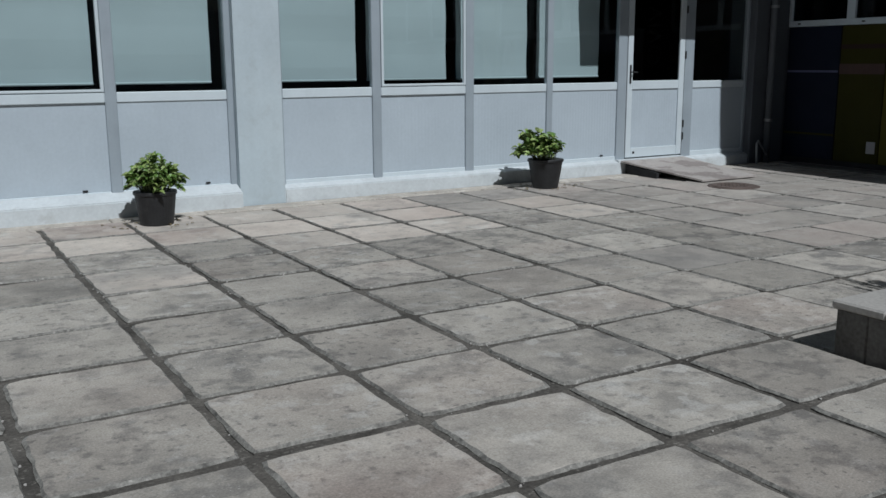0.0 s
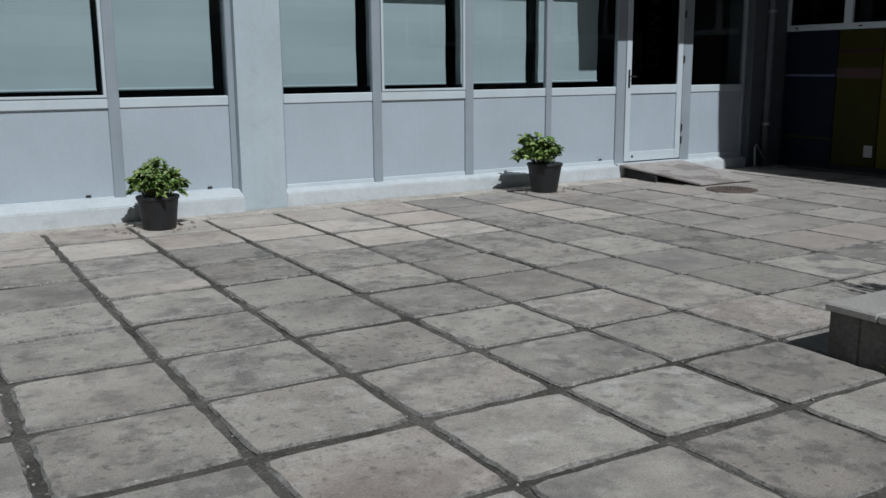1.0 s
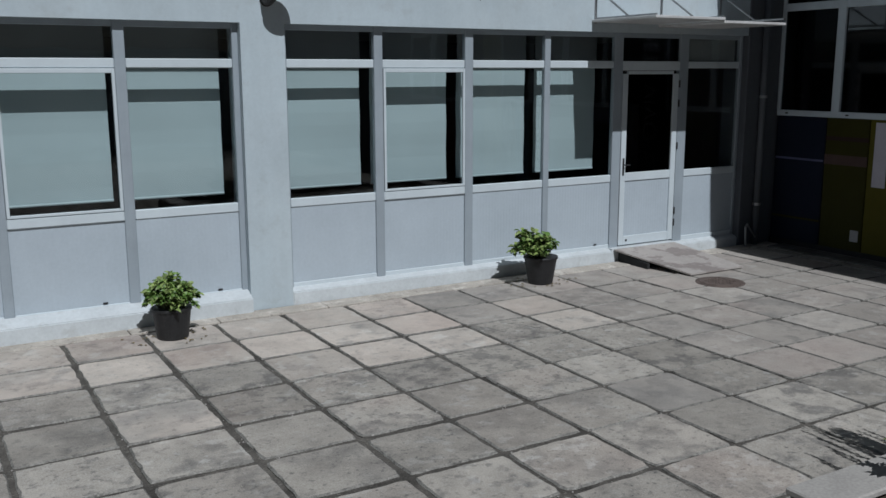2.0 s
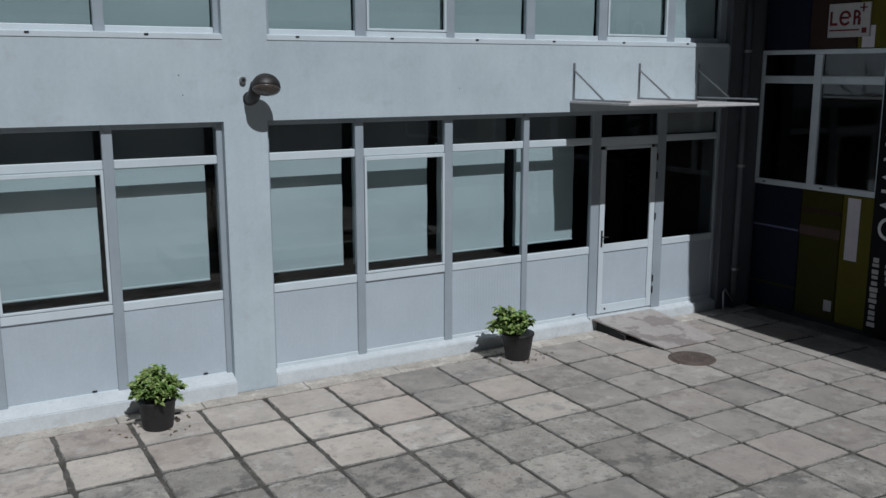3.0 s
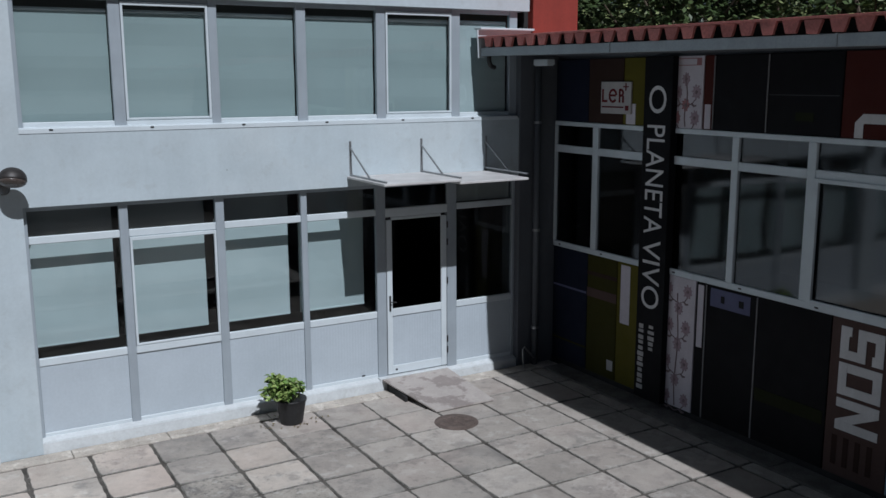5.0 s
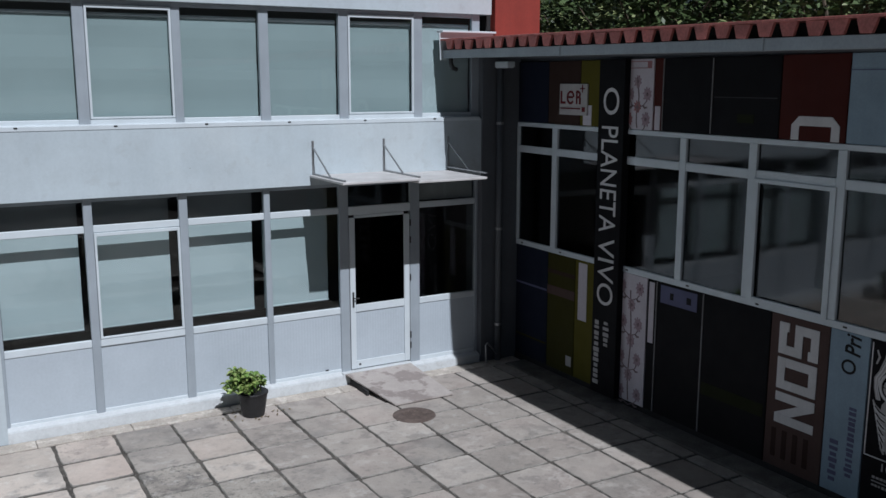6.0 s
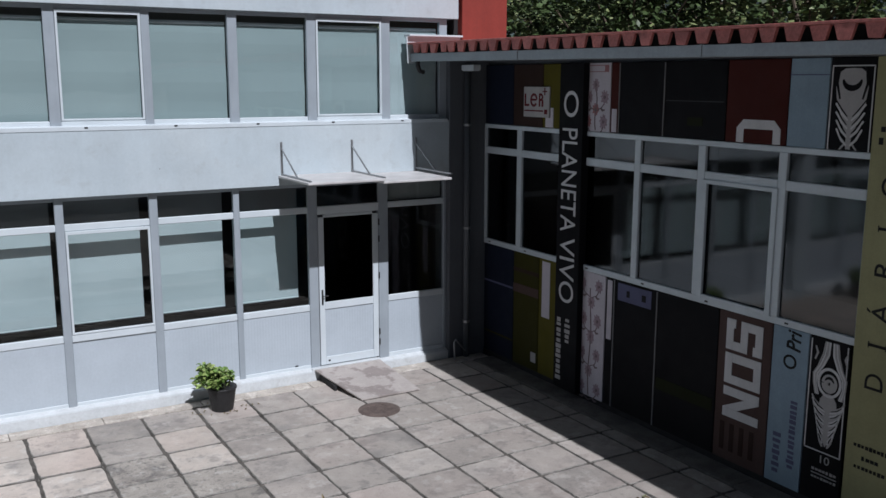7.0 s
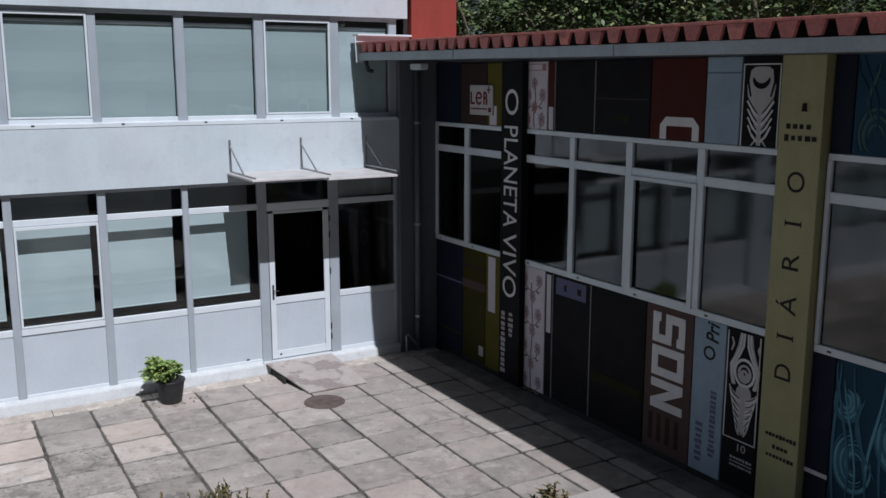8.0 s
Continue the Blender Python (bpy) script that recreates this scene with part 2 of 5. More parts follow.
def paint(name, rgb, rough=0.7):
    return surface(name, rgb, rough, mottle=(1.8, 0.10), grain=(45, 0.05), bump=(30, 0.15), streak=0.06, spec=0.12)


# ---------- building helpers ----------
LOC = {}


def box(bm, x0, x1, y0, y1, z0, z1, bevel=0.0):
    """A box, with its edges cut by bevel."""
    made = bmesh.ops.create_cube(bm, size=1.0)["verts"]
    for v in made:
        v.co = Vector(((x0 + x1) / 2 + v.co.x * (x1 - x0), (y0 + y1) / 2 + v.co.y * (y1 - y0), (z0 + z1) / 2 + v.co.z * (z1 - z0)))
    if bevel:
        edges = list({e for v in made for e in v.link_edges})
        bmesh.ops.bevel(bm, geom=edges, offset=bevel, segments=1, affect="EDGES")
    return made


def tube(bm, points, radius, sides=8, taper=1.0):
    """A round bar along points."""
    points = [Vector(p) for p in points]
    rings = []
    for n, p in enumerate(points):
        ahead = (points[min(n + 1, len(points) - 1)] - points[max(n - 1, 0)]).normalized()
        side = ahead.orthogonal().normalized()
        other = ahead.cross(side)
        r = radius * (1 + (taper - 1) * n / max(1, len(points) - 1))
        rings.append([bm.verts.new(p + r * (math.cos(a) * side + math.sin(a) * other)) for a in (2 * math.pi * k / sides for k in range(sides))])
    for a, b in zip(rings, rings[1:]):
        best = min(range(sides), key=lambda s: sum((a[k].co - b[(k + s) % sides].co).length for k in range(sides)))
        for k in range(sides):
            bm.faces.new((a[k], a[(k + 1) % sides], b[(k + 1 + best) % sides], b[(k + best) % sides]))
    bm.faces.new(rings[0][::-1])
    bm.faces.new(rings[-1])


def lathe(bm, centre, profile, sides=28):
    """A turned shape from (radius, height) pairs."""
    rings = [[bm.verts.new((centre[0] + r * math.cos(2 * math.pi * k / sides), centre[1] + r * math.sin(2 * math.pi * k / sides), centre[2] + z)) for k in range(sides)] for r, z in profile]
    for a, b in zip(rings, rings[1:]):
        for k in range(sides):
            bm.faces.new((a[k], a[(k + 1) % sides], b[(k + 1) % sides], b[k]))
    bm.faces.new(rings[0][::-1])
    bm.faces.new(rings[-1])


def mesh_from(name, bm, material, at=(0, 0, 0), smooth=False):
    bmesh.ops.recalc_face_normals(bm, faces=bm.faces)
    bmesh.ops.translate(bm, verts=bm.verts, vec=-Vector(at))
    me = bpy.data.meshes.new(name)
    bm.to_mesh(me)
    bm.free()
    for mt in material if isinstance(material, (list, tuple)) else (material,):
        me.materials.append(mt)
    if smooth:
        me.polygons.foreach_set("use_smooth", [True] * len(me.polygons))
    return me


def thing(name, at, label, category, group="", kind=""):
    """An Empty at the base of a thing, which takes its parts."""
    ob = new(name)
    ob.empty_display_size = 0.1
    ob.location = at
    LOC[ob] = Vector(at)
    return tagged(ob, label, category, group, kind)


def part(name, bm, material, parent, label="", smooth=False):
    at = LOC[parent]
    ob = new(name, mesh_from(name, bm, material, at, smooth))
    ob.parent = parent
    LOC[ob] = at
    return tagged(ob, label)


def solo(name, bm, material, label, category, group="", kind="", at=(0, 0, 0), smooth=False):
    """A thing that is one mesh."""
    ob = new(name, mesh_from(name, bm, material, at, smooth))
    ob.location = at
    LOC[ob] = Vector(at)
    return tagged(ob, label, category, group, kind)


def bar(name, parent, material, *b, bevel=0.004, label=""):
    bm = bmesh.new()
    box(bm, *b, bevel=bevel)
    return part(name, bm, material, parent, label)


# ---------- ground and paving ----------
bm = bmesh.new()
box(bm, -400, 500, -300, 700, -1.2, -0.045)
solo("ground", bm, M_drygrass, "dusty grey ground round the buildings", "ground", kind="structure")
bm = bmesh.new()
box(bm, -16, 11.44, -14, 9.45, -0.2, -0.018)
pavement = solo("pavement", bm, M_joint, "courtyard of square concrete slabs with wide dark joints", "pavement", kind="structure")

# ---------- white building ----------
W, FRONT = 9.45, 9.35          # window frames, wall face
bm = bmesh.new()
box(bm, 3.14, 3.63, FRONT, 9.80, 0.0, 3.10)
box(bm, -4.10, -3.60, FRONT, 9.80, 0.0, 3.10)
box(bm, -16.0, 10.76, FRONT, 9.80, 3.10, 4.0)
box(bm, 3.16, 3.66, FRONT, 9.80, 4.0, 5.60)
box(bm, -4.10, -3.60, FRONT, 9.80, 4.0, 5.60)
box(bm, -16.0, 10.92, FRONT, 9.80, 5.60, 7.4)
box(bm, -16.0, -4.10, FRONT, 9.80, 0.0, 3.10)
box(bm, -16.0, -4.10, FRONT, 9.80, 4.0, 5.60)
wall_n = solo("wall_north", bm, M_render, "white painted two-storey wall with a broad flat band", "wall", kind="structure")
# The pier's grey has the corner's shade mixed into it.
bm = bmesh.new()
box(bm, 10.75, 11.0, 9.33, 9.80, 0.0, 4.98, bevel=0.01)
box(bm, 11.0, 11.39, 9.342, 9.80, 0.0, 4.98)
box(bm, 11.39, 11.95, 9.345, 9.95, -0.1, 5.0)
solo("wall_corner", bm, M_greywall_shade, "grey corner pier beside the glazed door, darkened for shade", "wall", kind="structure")
for nm, (x0, x1), y0, top in (("plinth_1", (3.63, 8.30), 9.345, 0.15), ("plinth_2", (-3.60, 3.14), 9.27, 0.16), ("plinth_3", (9.47, 10.75), 9.345, 0.13)):
    bm = bmesh.new()
    for v in box(bm, x0, x1, y0, 9.475, -0.02, top):
        if v.co.y > 9.4 and v.co.z > 0:
            v.co.z += 0.085 if nm == "plinth_2" else 0.05
    bmesh.ops.bevel(bm, geom=list(bm.edges), offset=0.01, segments=2, affect="EDGES")
    solo(nm, bm, M_plinth, "scuffed white painted plinth under the glazing", "plinth", kind="structure")
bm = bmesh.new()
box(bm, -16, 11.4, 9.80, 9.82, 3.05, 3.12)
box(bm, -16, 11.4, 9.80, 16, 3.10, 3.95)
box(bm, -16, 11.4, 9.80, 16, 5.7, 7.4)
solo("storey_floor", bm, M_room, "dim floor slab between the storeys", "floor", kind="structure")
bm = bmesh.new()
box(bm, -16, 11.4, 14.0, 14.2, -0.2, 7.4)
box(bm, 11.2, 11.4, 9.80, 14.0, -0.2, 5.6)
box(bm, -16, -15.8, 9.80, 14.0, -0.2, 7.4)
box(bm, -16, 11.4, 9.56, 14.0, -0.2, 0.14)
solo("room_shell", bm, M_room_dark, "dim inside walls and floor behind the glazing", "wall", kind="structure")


def bay(name, edges, z_bottom, z_sill, z_top, transom, parent_label, lower=True, sash=(), panes_mat=M_glass, door=None, caps=()):
    """A glazed bay: mullions at edges (pairs of x), rails between them, panes, and panels below the sill."""
    b = thing(name, (edges[0][1], W, z_bottom), parent_label, "window", kind="structure")
    for x0, x1 in edges:
        bar("mullion", b, M_mull, x0, x1, W - 0.012, W + 0.06, z_bottom, z_top, bevel=0.006)
    for n, ((_, xa), (xb, _)) in enumerate(zip(edges, edges[1:])):
        if door == n:
            continue
        bar("head_rail", b, M_mull, xa, xb, W + 0.002, W + 0.05, z_top - 0.06, z_top)
        bar("sill_rail", b, M_frame, xa, xb, W - 0.002 - 0.012 * (n in sash), W + 0.05, z_sill - 0.10, z_sill, bevel=0.008)
        if transom:
            bar("transom", b, M_frame, xa, xb, W - 0.002, W + 0.05, transom, transom + 0.095, bevel=0.008)
            bar("top_pane", b, panes_mat, xa, xb, W + 0.024, W + 0.030, transom + 0.095, z_top - 0.06, bevel=0)
        zt = transom or z_top - 0.06
        bar("pane", b, panes_mat, xa, xb, W + 0.024, W + 0.030, z_sill, zt, bevel=0)
        if n in sash:
            bm = bmesh.new()
            box(bm, xa + 0.004, xa + 0.034, W - 0.022, W + 0.015, z_sill + 0.004, zt - 0.004, 0.004)
            box(bm, xb - 0.034, xb - 0.004, W - 0.022, W + 0.015, z_sill + 0.004, zt - 0.004, 0.004)
            box(bm, xa + 0.034, xb - 0.034, W - 0.022, W + 0.015, zt - 0.05, zt - 0.004, 0.004)
            box(bm, xa + 0.034, xb - 0.034, W - 0.022, W + 0.015, z_sill + 0.004, z_sill + 0.03, 0.004)
            part("sash_frame", bm, M_frame, b)
        if lower:
            bar("lower_panel", b, M_panel, xa, xb, W + 0.012, W + 0.045, z_bottom + 0.085, z_sill - 0.10, bevel=0.003)
            bar("bottom_rail", b, M_frame, xa, xb, W - 0.004, W + 0.05, z_bottom, z_bottom + 0.085, bevel=0.008)
            if n in caps:
                bar("drain_cap", b, M_black, xb - 0.27, xb - 0.22, W - 0.012, W - 0.003, z_bottom + 0.095, z_bottom + 0.113, bevel=0.003)
    return b


Z_S, Z_T = 1.20, 2.635
E_LOW = [(3.63, 3.675), (4.735, 4.845), (5.962, 6.078), (7.16, 7.25), (8.315, 8.465), (9.505, 9.675), (10.70, 10.75)]
E_LEFT = [(-3.60, -3.54), (-2.92, -2.82), (-1.72, -1.62), (-0.52, -0.42), (0.68, 0.78), (1.875, 1.985), (3.075, 3.14)]
w1 = bay("window_1", E_LOW, 0.15, Z_S, 3.10, Z_T, "aluminium shopfront glazing with white lower panels", sash=(1,), door=4, caps=(3,))
w2 = bay("window_2", E_LEFT, 0.16, Z_S, 3.10, Z_T, "aluminium glazing with white ribbed lower panels", sash=(4,), caps=(4, 5))
E_UP = [(3.66, 3.72), (4.765, 4.905), (5.985, 6.10), (7.17, 7.31), (8.36, 8.505), (9.59, 9.735), (10.62, 10.76)]
E_UPL = [(-3.60, -3.54), (-2.92, -2.82), (-1.72, -1.62), (-0.52, -0.42), (0.68, 0.78), (1.875, 1.985), (3.10, 3.16)]
w3 = bay("window_3", E_UP, 4.0, 4.10, 5.60, None, "upper row of aluminium windows with drawn blinds", lower=False, sash=(1, 4))
w4 = bay("window_4", E_UPL, 4.0, 4.10, 5.60, None, "upper row of aluminium windows with drawn blinds", lower=False, sash=(3,))
for b, x0, x1 in ((w3, 3.66, 10.72), (w4, -3.60, 3.16)):
    bm = bmesh.new()
    vs = box(bm, x0, x1, FRONT - 0.008, W + 0.02, 3.975, 4.045)
    for v in vs:
        if v.co.y < W and v.co.z > 4.02:
            v.co.z -= 0.02
    part("window_sill", bm, M_frame, b, "white sloping metal sill")
    for k in range(6):
        x = x0 + (x1 - x0) * (k + 0.3) / 6
        bar("drain_cap", b, M_black, x - 0.022, x + 0.022, FRONT - 0.018, FRONT - 0.003, 4.005, 4.024, bevel=0.004)

# glazed door with its frame
door = thing("door_1", (8.98, W, 0.18), "white aluminium door with dark glass and a white lower panel", "door", kind="structure")
bm = bmesh.new()
for b in ((8.475, 8.565, 0.20, 2.56), (9.40, 9.495, 0.20, 2.56)):
    box(bm, b[0], b[1], W - 0.016, W + 0.03, b[2], b[3], 0.006)
for b in ((0.20, 0.33), (1.10, 1.215), (2.555, 2.60)):
    box(bm, 8.565, 9.40, W - 0.014, W + 0.03, b[0], b[1], 0.006)
part("leaf_frame", bm, M_frame, door)
bar("lower_panel", door, M_panel, 8.565, 9.40, W + 0.004, W + 0.026, 0.33, 1.10)
bar("glass_pane", door, M_glass_door, 8.565, 9.40, W + 0.008, W + 0.016, 1.215, 2.555, bevel=0)
bar("header", door, M_frame, 8.465, 9.505, W - 0.02, W + 0.05, 2.605, 2.73, bevel=0.008)
bar("top_pane", door, M_glass_dark, 8.465, 9.505, W + 0.024, W + 0.03, 2.73, 3.04, bevel=0)
bar("head_rail", door, M_mull, 8.465, 9.505, W + 0.002, W + 0.05, 3.04, 3.10)
bar("threshold", door, M_plinth, 8.30, 9.47, 9.36, W + 0.06, -0.02, 0.185)
hd = bar("handle_plate", door, M_black, 8.505, 8.535, W - 0.026, W - 0.016, 1.18, 1.42, label="black handle plate")
bm = bmesh.new()
tube(bm, [(8.52, W - 0.02, 1.33), (8.52, W - 0.06, 1.33), (8.60, W - 0.065, 1.325)], 0.009)
part("lever", bm, M_black, hd)
for z in (0.45, 0.62, 1.55, 2.15, 2.42):
    bm = bmesh.new()
    tube(bm, [(9.505, W - 0.02, z - 0.05), (9.505, W - 0.02, z + 0.05)], 0.013)
    part("hinge", bm, M_black, door)
bar("lock_cap", door, M_black, 8.60, 8.635, W - 0.02, W - 0.012, 0.25, 0.28)

# blinds behind the glass
def blind(x0, x1, y, z0, z1, mt, label, group):
    b = thing("roller_blind", ((x0 + x1) / 2, y, z0), label, "blind", group)
    bm = bmesh.new()
    rows = 10
    prev = None
    for k in range(rows + 1):
        z = z0 + (z1 - z0) * k / rows
        dy = 0.006 * math.sin(k * 1.3 + x0)
        pair = [bm.verts.new((x, y + dy + o, z)) for x in (x0, x1) for o in (0, 0.004)]
        if prev:
            for a, c in ((0, 1), (1, 3), (3, 2), (2, 0)):
                bm.faces.new((prev[a], prev[c], pair[c], pair[a]))
        prev = pair
    part("cloth", bm, mt, b)
    bm = bmesh.new()
    tube(bm, [(x0, y + 0.002, z0), (x1, y + 0.002, z0)], 0.014)
    part("bottom_bar", bm, mt, b)
    bm = bmesh.new()
    tube(bm, [(x0, y + 0.02, z1), (x1, y + 0.02, z1)], 0.03)
    part("roller", bm, M_frame, b)
    # Added board: its dark colour stands in for shaded cloth behind the transom.
    if z1 < 3:
        bar("pelmet", b, M_shade_board, x0, x1, y - 0.035, y - 0.015, z1 - 0.06, 3.08, bevel=0.003, label="dark grey board standing in for the blind's shaded top")


D_LOW, D_UP = 0.32, 0.10
for x0, x1 in ((3.70, 4.695), (4.83, 5.885), (6.03, 7.075), (7.23, 8.25)):
    blind(x0, x1, W + D_LOW, 1.275, 2.70, M_blind, "pale roller blind pulled down behind the glass", "lower blinds")
for x0, x1 in ((-3.5, -2.9), (-2.8, -1.72), (-1.6, -0.52), (-0.4, 0.64), (0.76, 1.84), (1.96, 3.02)):
    blind(x0, x1, W + D_LOW, 1.275, 2.70, M_blind, "pale roller blind pulled down behind the glass", "lower blinds")
for x0, x1 in ((8.47, 9.50), (9.68, 10.695)):
    h = thing("transom_board", ((x0 + x1) / 2, W + 0.1, 2.74), "plain grey board closing the glazing above the door", "board", "transom boards")
    bar("board", h, M_board, x0, x1, W + 0.09, W + 0.11, 2.74, 3.08, bevel=0.004)
for ed in (E_UP, E_UPL):
    for (_, xa), (xb, _) in zip(ed, ed[1:]):
        blind(xa - 0.02, xb - 0.005, W + D_UP, 4.06, 5.42, M_blind if xa > 9.6 else M_blind_up, "grey-green roller blind drawn over an upper window", "upper blinds")

# canopy over the door
can = thing("door_canopy", (9.0, FRONT, 3.22), "flat pale sheet canopy on steel brackets above a door", "canopy")
for x0, x1, dz in ((7.83, 9.0, 0.0), (8.98, 10.12, -0.037)):
    bm = bmesh.new()
    vs = box(bm, x0, x1, 8.17, FRONT, 3.215 + dz, 3.25 + dz, bevel=0.006)
    part("sheet", bm, M_canopy, can)
for x in (7.885, 9.02, 10.14):
    bm = bmesh.new()
    box(bm, x - 0.016, x + 0.016, FRONT - 0.016, FRONT, 3.20, 3.74, 0.003)
    box(bm, x - 0.016, x + 0.016, 8.22, FRONT - 0.016, 3.25, 3.275, 0.003)
    tube(bm, [(x, FRONT - 0.02, 3.64), (x, 8.72, 3.27)], 0.013, 6)
    br = part("bracket", bm, M_steel, can, "thin galvanised steel bracket")
    for z in (3.34, 3.70):
        bm = bmesh.new()
        tube(bm, [(x, FRONT - 0.014, z), (x, FRONT - 0.024, z)], 0.009, 6)
        part("bolt", bm, M_steel, br)

# wall lamp
lamp = thing("wall_lamp", (3.44, FRONT, 3.345), "dark enamel hooded lamp on a short wall arm", "lamp")
HOOD = Vector((3.525, 9.035, 3.48))


def shell(bm, centre, rx, ry, profile, sides=28):
    """An oval turned shape from (share of the radius, height) pairs, closed at both ends."""
    rings = [[bm.verts.new(centre + Vector((rx * f * math.cos(2 * math.pi * k / sides), ry * f * math.sin(2 * math.pi * k / sides), z))) for k in range(sides)] for f, z in profile]
    for a, b in zip(rings, rings[1:]):
        for k in range(sides):
            bm.faces.new((a[k], a[(k + 1) % sides], b[(k + 1) % sides], b[k]))
    bm.faces.new(rings[0][::-1])
    bm.faces.new(rings[-1])


bm = bmesh.new()
shell(bm, HOOD, 0.155, 0.13, [(0.97, -0.03), (1.0, -0.018), (1.0, 0.0)] + [(math.cos(radians(a)), 0.14 * math.sin(radians(a))) for a in (12, 24, 36, 48, 60, 70, 79, 86)])
bmesh.ops.rotate(bm, verts=bm.verts, cent=HOOD, matrix=Matrix.Rotation(radians(-26), 3, "X") @ Matrix.Rotation(radians(8), 3, "Y"))
hood = part("hood", bm, M_lamp, lamp, smooth=True)
bm = bmesh.new()
shell(bm, HOOD, 0.15, 0.125, [(math.cos(radians(a)), -0.028 - 0.062 * math.sin(radians(a))) for a in (84, 72, 58, 44, 30, 16, 4)])
bmesh.ops.rotate(bm, verts=bm.verts, cent=HOOD, matrix=Matrix.Rotation(radians(-26), 3, "X") @ Matrix.Rotation(radians(8), 3, "Y"))
part("cover_bowl", bm, M_lampin, hood, "dull brownish lamp bowl", smooth=True)
bm = bmesh.new()
tube(bm, [(3.44, FRONT, 3.345), (3.44, 9.28, 3.345), (3.44, 9.215, 3.365), (3.44, 9.16, 3.42), (3.45, 9.11, 3.50)], 0.07, 16)
part("arm", bm, M_lamp, lamp, smooth=True)
bm = bmesh.new()
tube(bm, [(3.44, FRONT, 3.345), (3.44, FRONT - 0.016, 3.345)], 0.077, 20)
part("wall_plate", bm, M_lamp, lamp)
box_j = thing("junction_box", (3.365, FRONT, 3.55), "small round weathered cable box on the white wall", "cable box")
bm = bmesh.new()
tube(bm, [(3.365, FRONT, 3.545), (3.365, FRONT - 0.035, 3.545)], 0.036, 14)
part("cap", bm, M_steel, box_j)
bm = bmesh.new()
tube(bm, [(3.365, FRONT - 0.03, 3.545), (3.365, FRONT - 0.045, 3.545)], 0.02, 12)
part("plug", bm, M_black, box_j)

# loading ramp at the door
ramp = thing("door_ramp", (8.95, 9.33, 0.0), "stained concrete ramp plate leading up to a door", "ramp")
bm = bmesh.new()
t = 0.02
top = [(8.33, 9.345, 0.175), (9.46, 9.345, 0.175), (9.52, 8.12, 0.035), (8.56, 8.12, 0.035)]
up = [bm.verts.new(p) for p in top]
dn = [bm.verts.new((p[0], p[1], p[2] - t)) for p in top]
bm.faces.new(up)
bm.faces.new(dn[::-1])
for k in range(4):
    bm.faces.new((up[k], dn[k], dn[(k + 1) % 4], up[(k + 1) % 4]))
part("plate", bm, M_ramp, ramp)
# Added battens, near-black to paint the shade under the plate.
for x in (8.40, 9.40):
    bm = bmesh.new()
    vs = box(bm, x, x + 0.04, 8.75, 9.33, 0.0, 0.06)
    for v in vs:
        if v.co.z > 0.03:
            v.co.z = 0.135 if v.co.y > 9 else 0.068
    part("batten", bm, M_dark, ramp)

mh = thing("manhole_cover", (8.63, 7.69, 0.0), "round rusty brown iron manhole cover in the paving", "manhole cover")
bm = bmesh.new()
lathe(bm, (8.63, 7.69, 0), [(0.30, -0.02), (0.30, 0.008), (0.275, 0.012)], 36)
part("rim", bm, M_iron, mh)
bm = bmesh.new()
lathe(bm, (8.63, 7.69, 0), [(0.262, 0.0), (0.262, 0.017), (0.24, 0.02)], 36)
for gx in range(-3, 4):
    for gy in range(-3, 4):
        if gx * gx + gy * gy < 10:
            box(bm, 8.63 + gx * 0.06 - 0.02, 8.63 + gx * 0.06 + 0.02, 7.69 + gy * 0.06 - 0.008, 7.69 + gy * 0.06 + 0.008, 0.018, 0.025)
part("lid", bm, M_iron, mh)

# old plug holes in the white band
rnd = random.Random(3)
for k in range(4):
    x, z = rnd.uniform(0.5, 9.8), rnd.uniform(3.14, 3.6)
    bm = bmesh.new()
    tube(bm, [(x, FRONT + 0.01, z), (x, FRONT - 0.003, z)], rnd.uniform(0.005, 0.009), 7)
    part("plug_hole", bm, M_black, wall_n)

# ---------- east building with book-spine panels ----------
X = 11.44
PROUD = 11.34
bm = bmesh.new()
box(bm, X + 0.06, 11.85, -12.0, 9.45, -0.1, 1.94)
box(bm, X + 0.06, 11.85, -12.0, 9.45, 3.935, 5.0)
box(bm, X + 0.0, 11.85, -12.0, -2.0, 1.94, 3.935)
solo("wall_east", bm, M_greywall_shade, "facade wall behind tall painted panels, grey darkened for shade", "wall", kind="structure")
bm = bmesh.new()
box(bm, X + 0.012, X + 0.06, -12.0, 9.345, -0.1, 0.085)
solo("baseboard", bm, M_dark, "dark base strip under the painted panels", "base", kind="structure")
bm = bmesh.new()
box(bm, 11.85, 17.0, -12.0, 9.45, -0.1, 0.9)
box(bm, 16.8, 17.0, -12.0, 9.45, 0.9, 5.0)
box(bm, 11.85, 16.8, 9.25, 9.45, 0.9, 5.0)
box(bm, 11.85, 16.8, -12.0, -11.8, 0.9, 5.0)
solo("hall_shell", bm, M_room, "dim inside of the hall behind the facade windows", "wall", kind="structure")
bm = bmesh.new()
for v in box(bm, 10.16, 17.2, -12.2, 9.34, 4.88, 4.97):
    v.co.z += (v.co.y - 2.2) * 0.0085
solo("ceiling_eave", bm, M_greywall_shade, "grey soffit boards under the wide eave", "soffit", kind="structure")


